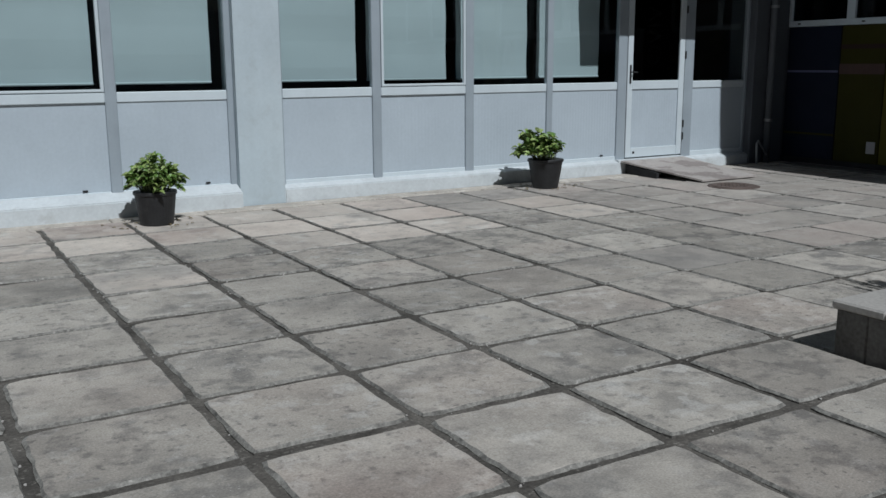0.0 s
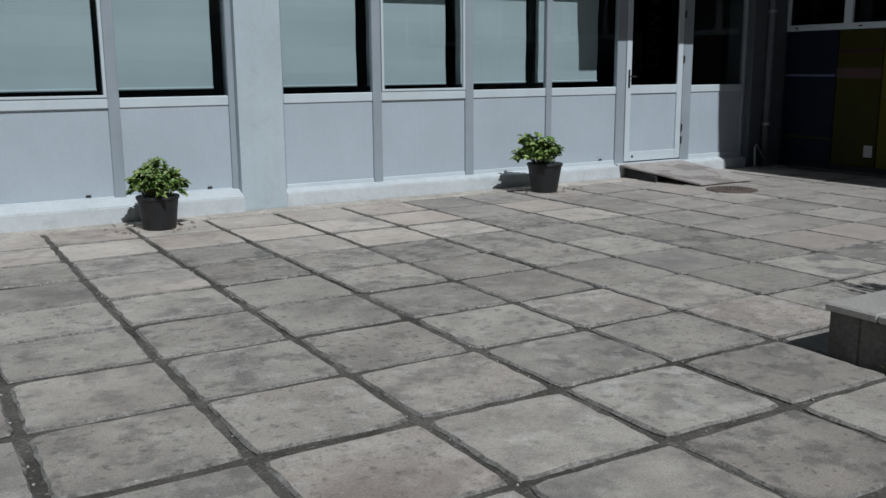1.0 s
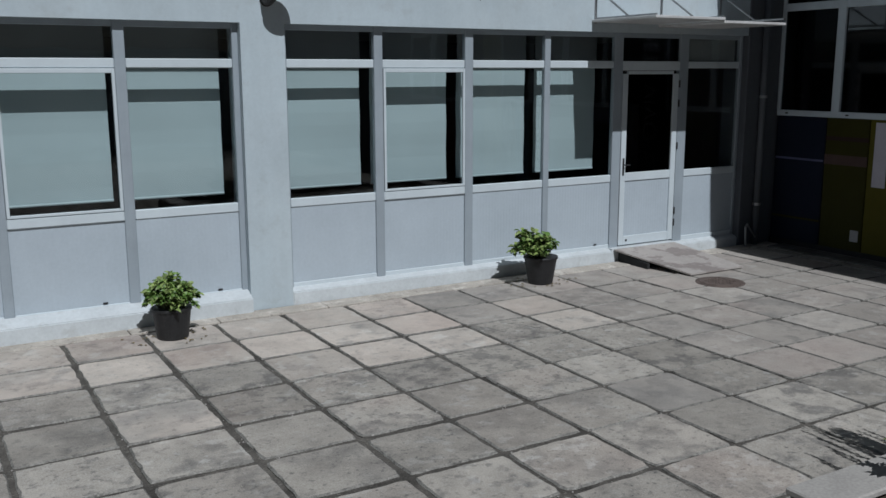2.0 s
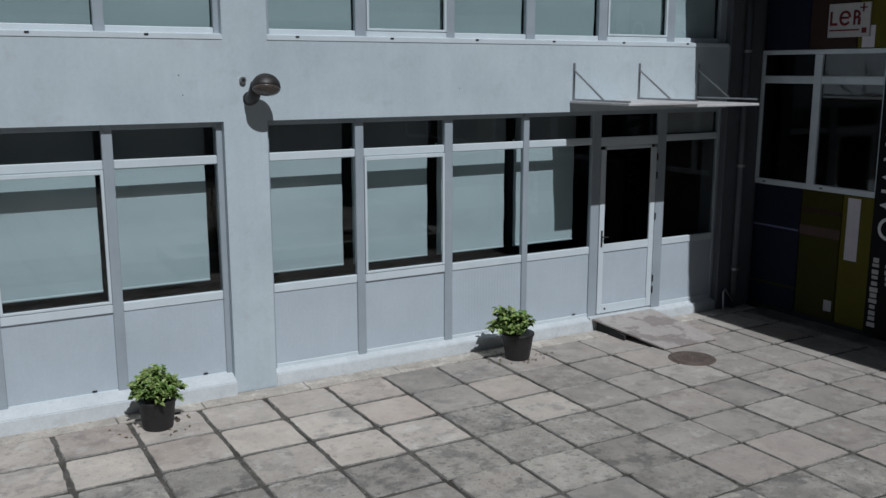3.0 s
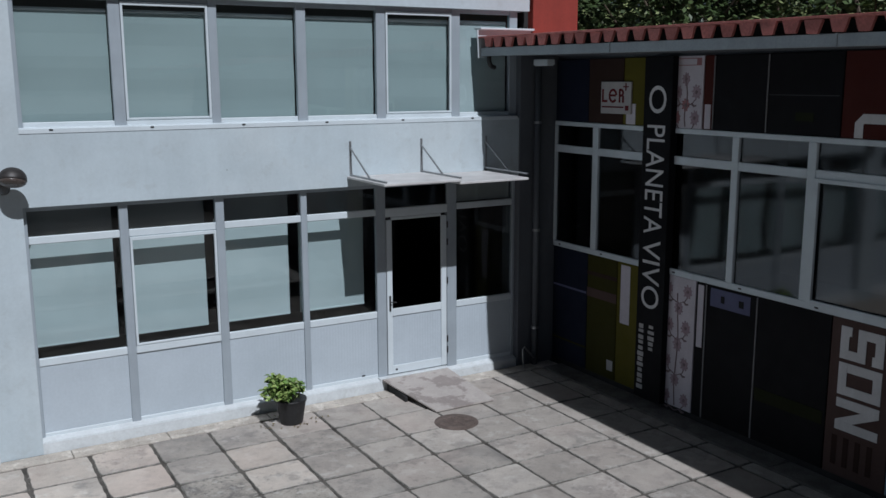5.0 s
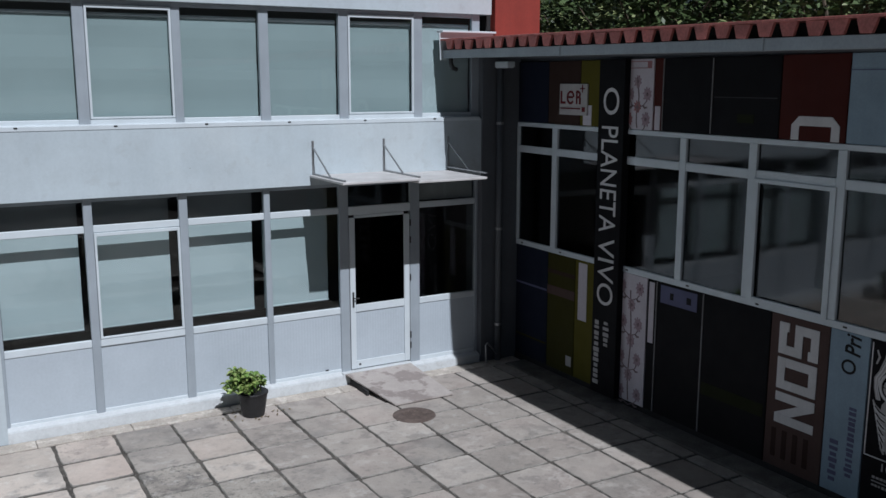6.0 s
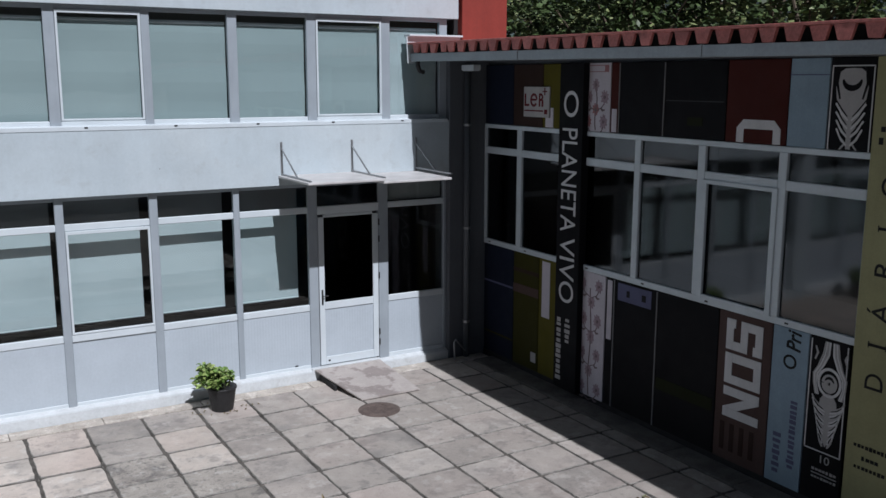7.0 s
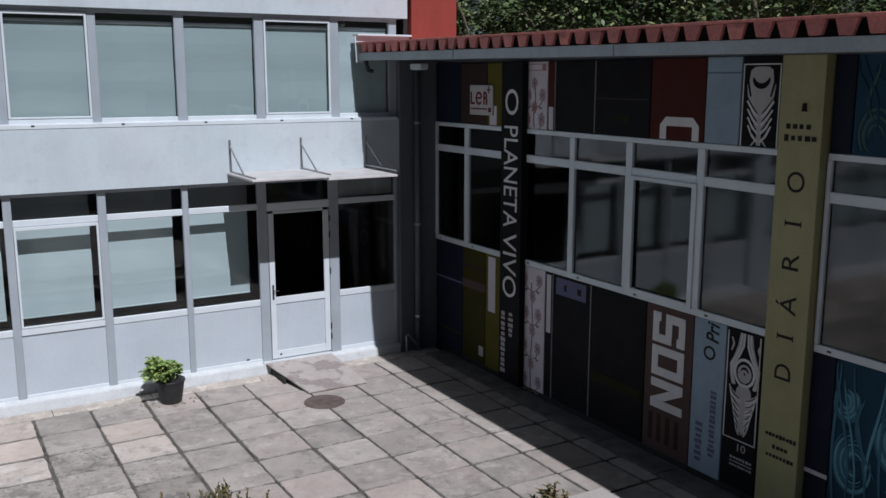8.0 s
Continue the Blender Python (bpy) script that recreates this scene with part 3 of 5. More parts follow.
def glazed_band(name, y_left, y_right, cuts, label, sash=()):
    """Windows between the upper and lower panels, from y_left down to y_right, with mullions at cuts."""
    b = thing(name, (X, y_left, 1.94), label, "window", kind="structure")
    z0, z1 = 1.94, 3.935
    for nm, a, c in (("bottom_rail", z0, z0 + 0.085), ("top_rail", z1 - 0.065, z1)):
        bar(nm, b, M_frame_dim, X - 0.01, X + 0.05, y_right, y_left, a, c, bevel=0.006)
    ends = [(y_left, y_left - 0.05)] + list(cuts) + [(y_right + 0.05, y_right)]
    for a, c in ends:
        bar("mullion", b, M_frame_dim, X - 0.015, X + 0.05, c, a, z0 + 0.085, z1 - 0.065, bevel=0.006)
    for n, ((_, a), (c, _)) in enumerate(zip(ends, ends[1:])):
        bar("transom", b, M_frame_dim, X - 0.012, X + 0.05, c, a, 3.455, 3.565, bevel=0.006)
        bar("pane", b, M_glass_dark, X + 0.022, X + 0.028, c, a, z0 + 0.085, 3.455, bevel=0)
        bar("top_pane", b, M_glass_dark, X + 0.022, X + 0.028, c, a, 3.565, z1 - 0.065, bevel=0)
        if n in sash:
            bm = bmesh.new()
            for p in ((c - 0.02, c + 0.055, z0 + 0.07, 3.47), (a - 0.055, a + 0.02, z0 + 0.07, 3.47), (c + 0.055, a - 0.055, 3.42, 3.47), (c + 0.055, a - 0.055, z0 + 0.07, z0 + 0.12)):
                box(bm, X - 0.03, X + 0.01, *p, 0.004)
            part("sash_frame", bm, M_frame_dim, b)
        bar("drain_cap", b, M_black, X - 0.018, X - 0.008, a - 0.16, a - 0.11, z0 + 0.03, z0 + 0.05, bevel=0.003)
    return b


glazed_band("window_5", 9.33, 7.22, [(8.385, 8.255)], "grey-framed dark windows in a shaded corner")
glazed_band("window_6", 6.77, 2.17, [(5.66, 5.55), (4.53, 4.41), (3.325, 3.21)], "band of grey-framed dark windows with reflections", (2,))
glazed_band("window_7", 1.62, -2.0, [(0.45, 0.30), (-0.75, -0.90)], "band of grey-framed dark windows with reflections")

C = dict(
    navy=paint("navy_panel_paint", (0.011, 0.015, 0.03)), olive=paint("olive_panel_paint", (0.038, 0.036, 0.006)), mustard=paint("mustard_panel_paint", (0.098, 0.087, 0.012)),
    black=paint("black_panel_paint", (0.008, 0.008, 0.010)), maroon=paint("maroon_panel_paint", (0.065, 0.015, 0.012)), brown=paint("brown_panel_paint", (0.085, 0.055, 0.05)),
    sky=paint("pale_blue_panel_paint", (0.26, 0.345, 0.42)), lilac=paint("pale_lilac_panel_paint", (0.55, 0.52, 0.57)), ochre=paint("pale_ochre_panel_paint", (0.32, 0.31, 0.17)),
    teal=paint("dark_teal_panel_paint", (0.016, 0.05, 0.085)), tealine=paint("teal_line_paint", (0.11, 0.28, 0.36)), white=paint("white_letter_paint", (0.62, 0.62, 0.63)),
    ink=paint("dark_ink_paint", (0.02, 0.02, 0.022)), grey=paint("grey_letter_paint", (0.42, 0.41, 0.41)), mauve=paint("mauve_flower_paint", (0.33, 0.25, 0.29)), rose=paint("rose_flower_paint", (0.34, 0.17, 0.18)),
    twig=paint("brown_twig_paint", (0.20, 0.155, 0.165)), dim=paint("dim_grey_line_paint", (0.06, 0.06, 0.063)), tealmid=paint("mid_teal_line_paint", (0.05, 0.135, 0.19)), fern=paint("dull_green_line_paint", (0.05, 0.105, 0.10)), strip=paint("grey_strip_paint", (0.24, 0.24, 0.245)),
    red=paint("red_letter_paint", (0.13, 0.02, 0.026)), choc=paint("chocolate_panel_paint", (0.040, 0.024, 0.020)), chart=paint("dull_blue_label_paint", (0.12, 0.125, 0.21)), moss=paint("dim_green_band_paint", (0.015, 0.018, 0.006)),
)


def spine(y0, y1, z0, z1, colour, label, face=X, category="panel"):
    """One painted board of the facade, y0 to y1 (falling), with its thickness."""
    b = thing("book_spine_panel", (face, (y0 + y1) / 2, z0), label, category, "book spines on the facade")
    bar("board", b, C[colour], face, X + 0.058, y1 + 0.006, y0 - 0.006, z0, z1, bevel=0.006)
    b["face"] = face
    return b


def patch(name, parent, colour, y0, y1, z0, z1, lift=0.005, label=""):
    f = parent["face"]
    return bar(name, parent, C[colour], f - lift, f + 0.002, y1, y0, z0, z1, bevel=0, label=label)


WAYS = {"flat": ((0, -1, 0), (0, 0, 1)), "down": ((0, 0, -1), (0, -1, 0)), "up": ((0, 0, 1), (0, 1, 0))}


def letters(text, parent, colour, y, z, length, height, way, lift=0.004, bold=0.0, shear=0.0):
    """Raised letters centred at y, z of a panel, length along the line of writing."""
    cu = bpy.data.curves.new("letters", "FONT")
    cu.body, cu.align_x, cu.align_y, cu.extrude, cu.offset, cu.resolution_u, cu.shear = text, "LEFT", "BOTTOM_BASELINE", 0.5, bold, 4, shear
    tmp = new("letters", cu)
    me = bpy.data.meshes.new_from_object(tmp.evaluated_get(bpy.context.evaluated_depsgraph_get()))
    bpy.data.objects.remove(tmp)
    co = np.array([v.co for v in me.vertices])
    lo, hi = co.min(0), co.max(0)
    uv = (co - (lo + hi) / 2) / (hi - lo)
    a, b = (np.array(v, float) for v in WAYS[way])
    base = LOC[parent]
    face = parent["face"]
    for v, (s, t, d) in zip(me.vertices, uv):
        p = np.array((face - lift * (d + 0.5) + 0.001, y, z)) + a * s * length + b * t * height
        v.co = Vector(p) - base
    me.materials.append(C[colour])
    ob = new("lettering", me)
    ob.parent = parent
    LOC[ob] = base
    return ob


def ribbon(name, parent, colour, points, width, lift=0.005, taper=False):
    """A flat painted stroke along (y, z) points, raised a little."""
    f = parent["face"]
    bm = bmesh.new()
    pts = [Vector((f, y, z)) for y, z in points]
    sides = []
    for n, p in enumerate(pts):
        along = (pts[min(n + 1, len(pts) - 1)] - pts[max(n - 1, 0)]).normalized()
        w = width * (math.sin(math.pi * (n + 0.5) / len(pts)) ** 0.6 if taper else 1)
        off = along.cross(Vector((1, 0, 0))) * w / 2
        sides.append([bm.verts.new(p + off + d) for d in (Vector((-lift, 0, 0)), Vector((0.002, 0, 0)))] + [bm.verts.new(p - off + d) for d in (Vector((-lift, 0, 0)), Vector((0.002, 0, 0)))])
    for a, b in zip(sides, sides[1:]):
        for i, j in ((0, 1), (1, 3), (3, 2), (2, 0)):
            bm.faces.new((a[i], a[j], b[j], b[i]))
    return part(name, bm, C[colour], parent)


def arc(cy, cz, ry, rz, a0, a1, n=18, turns=0.0):
    return [(cy + (1 - turns * k / n) * ry * math.cos(radians(a0 + (a1 - a0) * k / n)), cz + (1 - turns * k / n) * rz * math.sin(radians(a0 + (a1 - a0) * k / n))) for k in range(n + 1)]


LO, HI, UP0, UP1 = 0.085, 1.935, 3.938, 4.878


def name_bars(parent, colour, y, z, length, height, way, count, seed):
    """A name kept as a row of plain bars: one short bar for each character, centred at y, z."""
    r = random.Random(seed)
    step = length / count
    for k in range(count):
        u = -length / 2 + step * k
        w, tall = step * r.uniform(0.5, 0.8), height * r.choice((0.55, 0.6, 0.65, 0.8))
        if way == "down":
            patch("name_bar", parent, colour, y + tall / 2, y - tall / 2, z - u - w, z - u)
        elif way == "up":
            patch("name_bar", parent, colour, y + tall / 2, y - tall / 2, z + u, z + u + w)
        else:
            patch("name_bar", parent, colour, y - u, y - u - w, z - tall / 2, z + tall / 2)


# the dark far corner
p = spine(9.32, 8.446, LO, HI, "navy", "dark navy painted board in the shaded corner")
patch("stripe", p, "chart", 9.30, 8.46, 1.30, 1.33)
patch("stripe", p, "olive", 9.30, 8.46, 0.42, 0.45)
p = spine(9.32, 8.52, UP0, UP1, "navy", "dark navy painted board under the eave")
p = spine(8.446, 7.749, LO, HI, "olive", "olive painted book-spine board with faint bands")
patch("band", p, "brown", 8.44, 7.755, 1.28, 1.42)
patch("band", p, "choc", 8.44, 7.755, 1.62, 1.68)
patch("mark", p, "grey", 7.93, 7.80, 0.22, 0.38)
p = spine(8.52, 7.74, UP0, UP1, "choc", "dark brown painted book-spine board")
p = spine(7.74, 7.22, UP0, UP1, "mustard", "mustard painted book-spine board")
patch("label", p, "lilac", 7.66, 7.47, UP0 + 0.01, UP0 + 0.30)
p = spine(7.749, 7.22, LO, HI, "mustard", "mustard painted book-spine board with a pale label")
patch("label", p, "lilac", 7.66, 7.46, 1.02, 1.90)
# sign board with red letters, drawn as plain shapes; eave shade greys its white
sg = thing("reading_sign", (X - 0.03, 7.88, 4.11), "small white sign board greyed for shade, with a red mark", "sign")
sg["face"] = X - 0.03
bar("board", sg, C["grey"], X - 0.03, X - 0.002, 7.545, 8.20, 4.09, 4.545, bevel=0.005)
patch("mark", sg, "red", 8.17, 8.135, 4.25, 4.44)
patch("mark", sg, "red", 8.135, 8.05, 4.25, 4.285)
ribbon("mark", sg, "red", arc(7.93, 4.345, 0.075, 0.085, 175, -145), 0.034)
patch("mark", sg, "red", 8.0, 7.87, 4.335, 4.365)
patch("mark", sg, "red", 7.80, 7.768, 4.25, 4.44)
ribbon("mark", sg, "red", arc(7.785, 4.39, 0.075, 0.045, 90, 270, 10), 0.032)
patch("mark", sg, "red", 7.73, 7.69, 4.25, 4.35)
patch("mark", sg, "red", 7.665, 7.645, 4.42, 4.53)
patch("mark", sg, "red", 7.71, 7.60, 4.467, 4.484)
patch("mark", sg, "red", 8.17, 7.70, 4.175, 4.195)
patch("mark", sg, "red", 7.66, 7.59, 4.14, 4.21)

# tall black pillar with the title
p = spine(7.205, 6.655, 0.07, UP1, "black", "tall black pillar board with a white book title", PROUD)
letters("O", p, "white", 6.925, 4.31, 0.37, 0.33, "down")
letters("PLANETA", p, "white", 6.935, 3.215, 1.50, 0.345, "down")
letters("VIVO", p, "white", 6.935, 1.895, 0.98, 0.345, "down")
name_bars(p, "grey", 6.885, 0.965, 0.40, 0.15, "down", 5, 1)
name_bars(p, "grey", 7.085, 0.665, 0.98, 0.15, "down", 12, 2)


def flowers(y0, y1, z0, z1, rows, seed):
    """A pale board with a slim painted tree: one stem, curved side twigs, round flowers and small leaves."""
    p = spine(y0, y1, z0, z1, "lilac", "pale lilac board painted with a flowering branch")
    rnd = random.Random(seed)
    mid = (y0 + y1) / 2
    upper = z0 > 2
    ribbon("stem", p, "twig", [(mid + 0.02 * math.sin(k), z0 + 0.02 + (z1 - z0 - 0.25) * k / 8) for k in range(9)], 0.018)
    if upper:
        for a, b, c, d in ((y0 - 0.05, y1 + 0.05, z1 - 0.125, z1 - 0.115), (y0 - 0.05, y1 + 0.05, z1 - 0.04, z1 - 0.03), (y0 - 0.05, y0 - 0.13, z1 - 0.115, z1 - 0.04), (y1 + 0.13, y1 + 0.05, z1 - 0.115, z1 - 0.04)):
            patch("header_line", p, "rose", a, b, c, d)
    top = z1 - (0.30 if upper else 0.18)
    for r in range(rows):
        z = z0 + 0.14 + (top - z0 - 0.14) * r / max(1, rows - 1)
        for side in ((-1, 1) if r % 2 == 0 else (0,)):
            y = mid + side * 0.17 + rnd.uniform(-0.02, 0.02)
            col = "rose" if upper and rnd.random() < 0.4 else "mauve"
            size = rnd.uniform(0.9, 1.1)
            ribbon("flower", p, col, arc(y, z, 0.034 * size, 0.040 * size, 0, 360, 16), 0.062 * size, lift=0.004)
            for k in range(9):
                a = radians(40 * k + rnd.uniform(-8, 8))
                ribbon("petal", p, col, [(y + size * d * math.cos(a), z + size * d * 1.15 * math.sin(a)) for d in (0.055, 0.068, 0.084)], 0.022, lift=0.0045 + 0.0003 * k, taper=True)
            ribbon("flower_heart", p, "twig", arc(y, z, 0.010, 0.013, 0, 360, 8), 0.022, lift=0.009)
            if side:
                ribbon("stem", p, "twig", [(mid, z - 0.19), (mid + side * 0.05, z - 0.17), (mid + side * 0.12, z - 0.14), (y, z - 0.075)], 0.013)
                ribbon("leaf", p, "twig", [(mid + side * 0.10, z - 0.15), (mid + side * 0.14, z - 0.18), (mid + side * 0.19, z - 0.17)], 0.03, taper=True)
    return p


flowers(6.793, 6.163, LO, HI, 7, 3)
flowers(6.80, 6.20, UP0, UP1, 4, 5)
p = spine(6.163, 5.987, LO, HI, "black", "narrow black board with a pale label strip")
patch("label", p, "lilac", 6.12, 6.02, 1.05, 1.90)
p = spine(6.20, 6.03, UP0, UP1, "maroon", "narrow dark red board with a pale label strip")
patch("label", p, "lilac", 6.16, 6.06, UP0 + 0.01, 4.26)
p = spine(5.987, 5.143, LO, HI, "black", "black painted book-spine board with a dull blue label")
patch("edge_strip", p, "strip", 5.98, 5.965, LO + 0.01, HI - 0.01, 0.012, "thin grey cover strip")
patch("label", p, "chart", 5.90, 5.24, 1.66, 1.90)
patch("mark", p, "ink", 5.72, 5.66, 1.73, 1.82, 0.008)
patch("mark", p, "ink", 5.42, 5.34, 1.73, 1.82, 0.008)
p = spine(6.03, 5.18, UP0, UP1, "black", "black painted book-spine board under the eave")
patch("edge_strip", p, "strip", 6.022, 6.010, UP0 + 0.01, UP1 - 0.01, 0.012, "thin grey cover strip")
p = spine(5.143, 4.059, LO, HI, "black", "black painted book-spine board with a dim green band")
patch("edge_strip", p, "strip", 5.136, 5.121, LO + 0.01, HI - 0.01, 0.012, "thin grey cover strip")
patch("band", p, "moss", 5.10, 4.10, 0.62, 0.78)
p = spine(5.18, 4.14, UP0, UP1, "black", "black painted book-spine board with a dim green mark")
patch("edge_strip", p, "strip", 5.172, 5.160, UP0 + 0.01, UP1 - 0.01, 0.012, "thin grey cover strip")
patch("mark", p, "moss", 4.75, 4.50, 4.10, 4.20)
patch("band", p, "dim", 5.14, 4.18, 4.39, 4.40)
p = spine(4.059, 3.257, LO, HI, "brown", "brown painted book-spine board with large white letters")
L, H, G, T = 0.375, 0.54, 0.045, 0.106      # letter length, height, gap, stroke
for n, ch in enumerate("SON"):
    u0 = n * (L + G)
    l, r, lo, hi, mid = T / 2, L - T / 2, T / 2, H - T / 2, H / 2
    runs = {"S": [(r, hi - 0.03), (r, hi), (l, hi), (l, mid), (r, mid), (r, lo), (l, lo), (l, lo + 0.03)], "O": [(l, lo), (l, hi), (r, hi), (r, lo), (l, lo)], "N": [(l, lo), (l, hi)], "/": [(r, lo), (r, hi)]}
    glyph = bmesh.new()
    lift = 0.005
    for run in ([runs["N"], runs["/"]] if ch == "N" else [runs[ch]]):
        for (ua, va), (ub, vb) in zip(run, run[1:]):
            u1, u2, v1, v2 = min(ua, ub) - T / 2 + u0, max(ua, ub) + T / 2 + u0, min(va, vb) - T / 2, max(va, vb) + T / 2
            lift += 0.0008
            box(glyph, X - lift, X + lift * 0.5, 3.655 + H / 2 - v2, 3.655 + H / 2 - v1, 1.855 - u2, 1.855 - u1)
    if ch == "N":
        pts = [(l - T / 2, hi + T / 2), (l + T * 0.55, hi + T / 2), (r + T / 2, lo - T / 2), (r - T * 0.55, lo - T / 2)]
        face = [[glyph.verts.new((x, 3.655 + H / 2 - v, 1.855 - u0 - u)) for u, v in pts] for x in (X - 0.0045, X + 0.001)]
        glyph.faces.new(face[0])
        for k in range(4):
            glyph.faces.new((face[0][k], face[1][k], face[1][(k + 1) % 4], face[0][(k + 1) % 4]))
    part("letter_" + ch.lower(), glyph, C["white"], p)
for k in range(4):
    patch("name_bar", p, "choc", 3.95 - 0.15 * k, 3.885 - 0.15 * k, 0.21, 0.56)
p = spine(4.14, 3.262, UP0, UP1, "maroon", "dark red painted board with part of a white letter")
ribbon("letter_part", p, "white", [(3.91, 3.945), (3.91, 4.10), (3.86, 4.155), (3.44, 4.155), (3.39, 4.10), (3.39, 3.945)], 0.105)
p = spine(3.257, 2.759, LO, HI, "sky", "pale blue painted book-spine board with dark lettering")
letters("O", p, "ink", 3.0, 1.555, 0.165, 0.18, "up", bold=0.01)
letters("Pri", p, "ink", 2.965, 1.805, 0.235, 0.19, "up", bold=0.02, shear=0.2)
name_bars(p, "chart", 3.105, 0.465, 0.50, 0.13, "up", 7, 3)
name_bars(p, "chart", 2.905, 0.735, 0.82, 0.13, "up", 14, 4)
p = spine(3.262, 2.757, UP0, UP1, "sky", "pale blue painted board under the eave")
patch("groove", p, "chart", 3.255, 2.765, 4.70, 4.71)

# feather boards
p = spine(2.759, 2.249, LO, HI, "black", "black board with a white peacock feather drawing")
for a, b, c, d in ((2.735, 2.722, 0.66, 1.90), (2.288, 2.275, 0.66, 1.90), (2.735, 2.275, 0.66, 0.673)):
    patch("border", p, "white", a, b, c, d)
mid, eye_z = 2.475, 1.46


def flat_shape(name, parent, colour, outline, lift):
    """A flat painted shape with the given (y, z) outline, raised a little."""
    f = parent["face"]
    bm = bmesh.new()
    front = [bm.verts.new((f - lift, y, z)) for y, z in outline]
    back = [bm.verts.new((f + 0.002, y, z)) for y, z in outline]
    bm.faces.new(front)
    for k in range(len(outline)):
        bm.faces.new((front[k], back[k], back[(k + 1) % len(outline)], front[(k + 1) % len(outline)]))
    return part(name, bm, C[colour], parent)


def mirrored(half, centre):
    return [(centre + w, z) for w, z in half] + [(centre - w, z) for w, z in reversed(half) if w]


flat_shape("feather_body", p, "grey", mirrored([(0.0, 0.735), (0.035, 0.80), (0.085, 0.95), (0.12, 1.12), (0.10, 1.26), (0.05, 1.33), (0.0, 1.34)], mid), 0.005)
ribbon("feather_eye", p, "white", arc(mid, eye_z, 0.135, 0.15, 0, 360, 26), 0.03, lift=0.007)
ribbon("feather_eye", p, "grey", arc(mid, eye_z - 0.01, 0.055, 0.062, 0, 360, 20), 0.085, lift=0.0065)
ribbon("feather_eye", p, "ink", arc(mid, eye_z - 0.005, 0.055, 0.06, 20, 165, 12), 0.03, lift=0.009, taper=True)
for side in (-1, 1):
    for k in range(4):
        reach = 0.024 * k
        ribbon("strand", p, "white" if k % 2 == 0 else "grey", [(mid + side * (0.022 + 0.75 * reach), 1.905), (mid + side * (0.03 + reach), 1.76), (mid + side * (0.085 + reach), 1.64 - 0.01 * k), (mid + side * (0.155 + 0.7 * reach), 1.53), (mid + side * (0.168 + 0.4 * reach), 1.42), (mid + side * (0.13 + 0.5 * reach), 1.30)], 0.02 - 0.002 * k, lift=0.0055 + 0.0004 * k)
    ribbon("strand", p, "grey", [(mid + side * 0.20, 1.83), (mid + side * 0.17, 1.76), (mid + side * 0.20, 1.68)], 0.025, taper=True)
    for k in range(13):
        z = 1.235 - 0.036 * k
        w = 0.205 - 0.0105 * k
        ribbon("barb", p, "white" if k % 3 else "grey", [(mid + side * 0.03, z - 0.07), (mid + side * w * 0.55, z - 0.045), (mid + side * w * 0.85, z - 0.005), (mid + side * w, z + 0.05)], 0.026, lift=0.006 + 0.0003 * k, taper=True)
        if k % 2:
            ribbon("barb_gap", p, "black", [(mid + side * 0.05, z - 0.045), (mid + side * w * 0.6, z - 0.02), (mid + side * w * 0.9, z + 0.03)], 0.011, lift=0.0115 + 0.0002 * k, taper=True)
letters("10", p, "grey", 2.46, 0.585, 0.115, 0.09, "flat")
name_bars(p, "grey", 2.455, 0.452, 0.32, 0.042, "flat", 7, 5)
patch("rule", p, "grey", 2.62, 2.30, 0.402, 0.412)
name_bars(p, "grey", 2.455, 0.363, 0.32, 0.035, "flat", 8, 6)
p = spine(2.757, 2.17, UP0, UP1, "black", "black board with a pale feather drawing under the eave")
for a, b, c, d in ((2.735, 2.722, UP0, 4.80), (2.258, 2.245, UP0, 4.80), (2.735, 2.245, 4.787, 4.80)):
    patch("border", p, "white", a, b, c, d)
mid = 2.49
flat_shape("feather_body", p, "grey", mirrored([(0.0, 3.955), (0.025, 3.95), (0.03, 4.08), (0.07, 4.17), (0.11, 4.30), (0.165, 4.42), (0.185, 4.58), (0.165, 4.72), (0.09, 4.765), (0.0, 4.77)], mid), 0.005)
ribbon("feather_eye", p, "black", arc(mid, 4.665, 0.105, 0.095, 185, 355, 16), 0.06, lift=0.008, taper=True)
for side in (-1, 1):
    ribbon("strand", p, "black", [(mid + side * 0.15, 4.77), (mid + side * 0.175, 4.62), (mid + side * 0.13, 4.46)], 0.03, lift=0.007, taper=True)
    for k in range(4):
        z = 4.03 + 0.085 * k
        ribbon("barb", p, "white", [(mid + side * 0.02, z - 0.04), (mid + side * 0.085, z + 0.02), (mid + side * (0.15 + 0.008 * k), z + 0.13)], 0.026, lift=0.006 + 0.0003 * k, taper=True)
        ribbon("barb_gap", p, "black", [(mid + side * 0.03, z), (mid + side * 0.09, z + 0.06), (mid + side * (0.15 + 0.01 * k), z + 0.175)], 0.013, lift=0.009 + 0.0003 * k, taper=True)
    ribbon("strand", p, "grey", [(mid + side * 0.02, 4.05), (mid + side * 0.05, 4.0), (mid + side * 0.10, 3.945)], 0.022, taper=True)

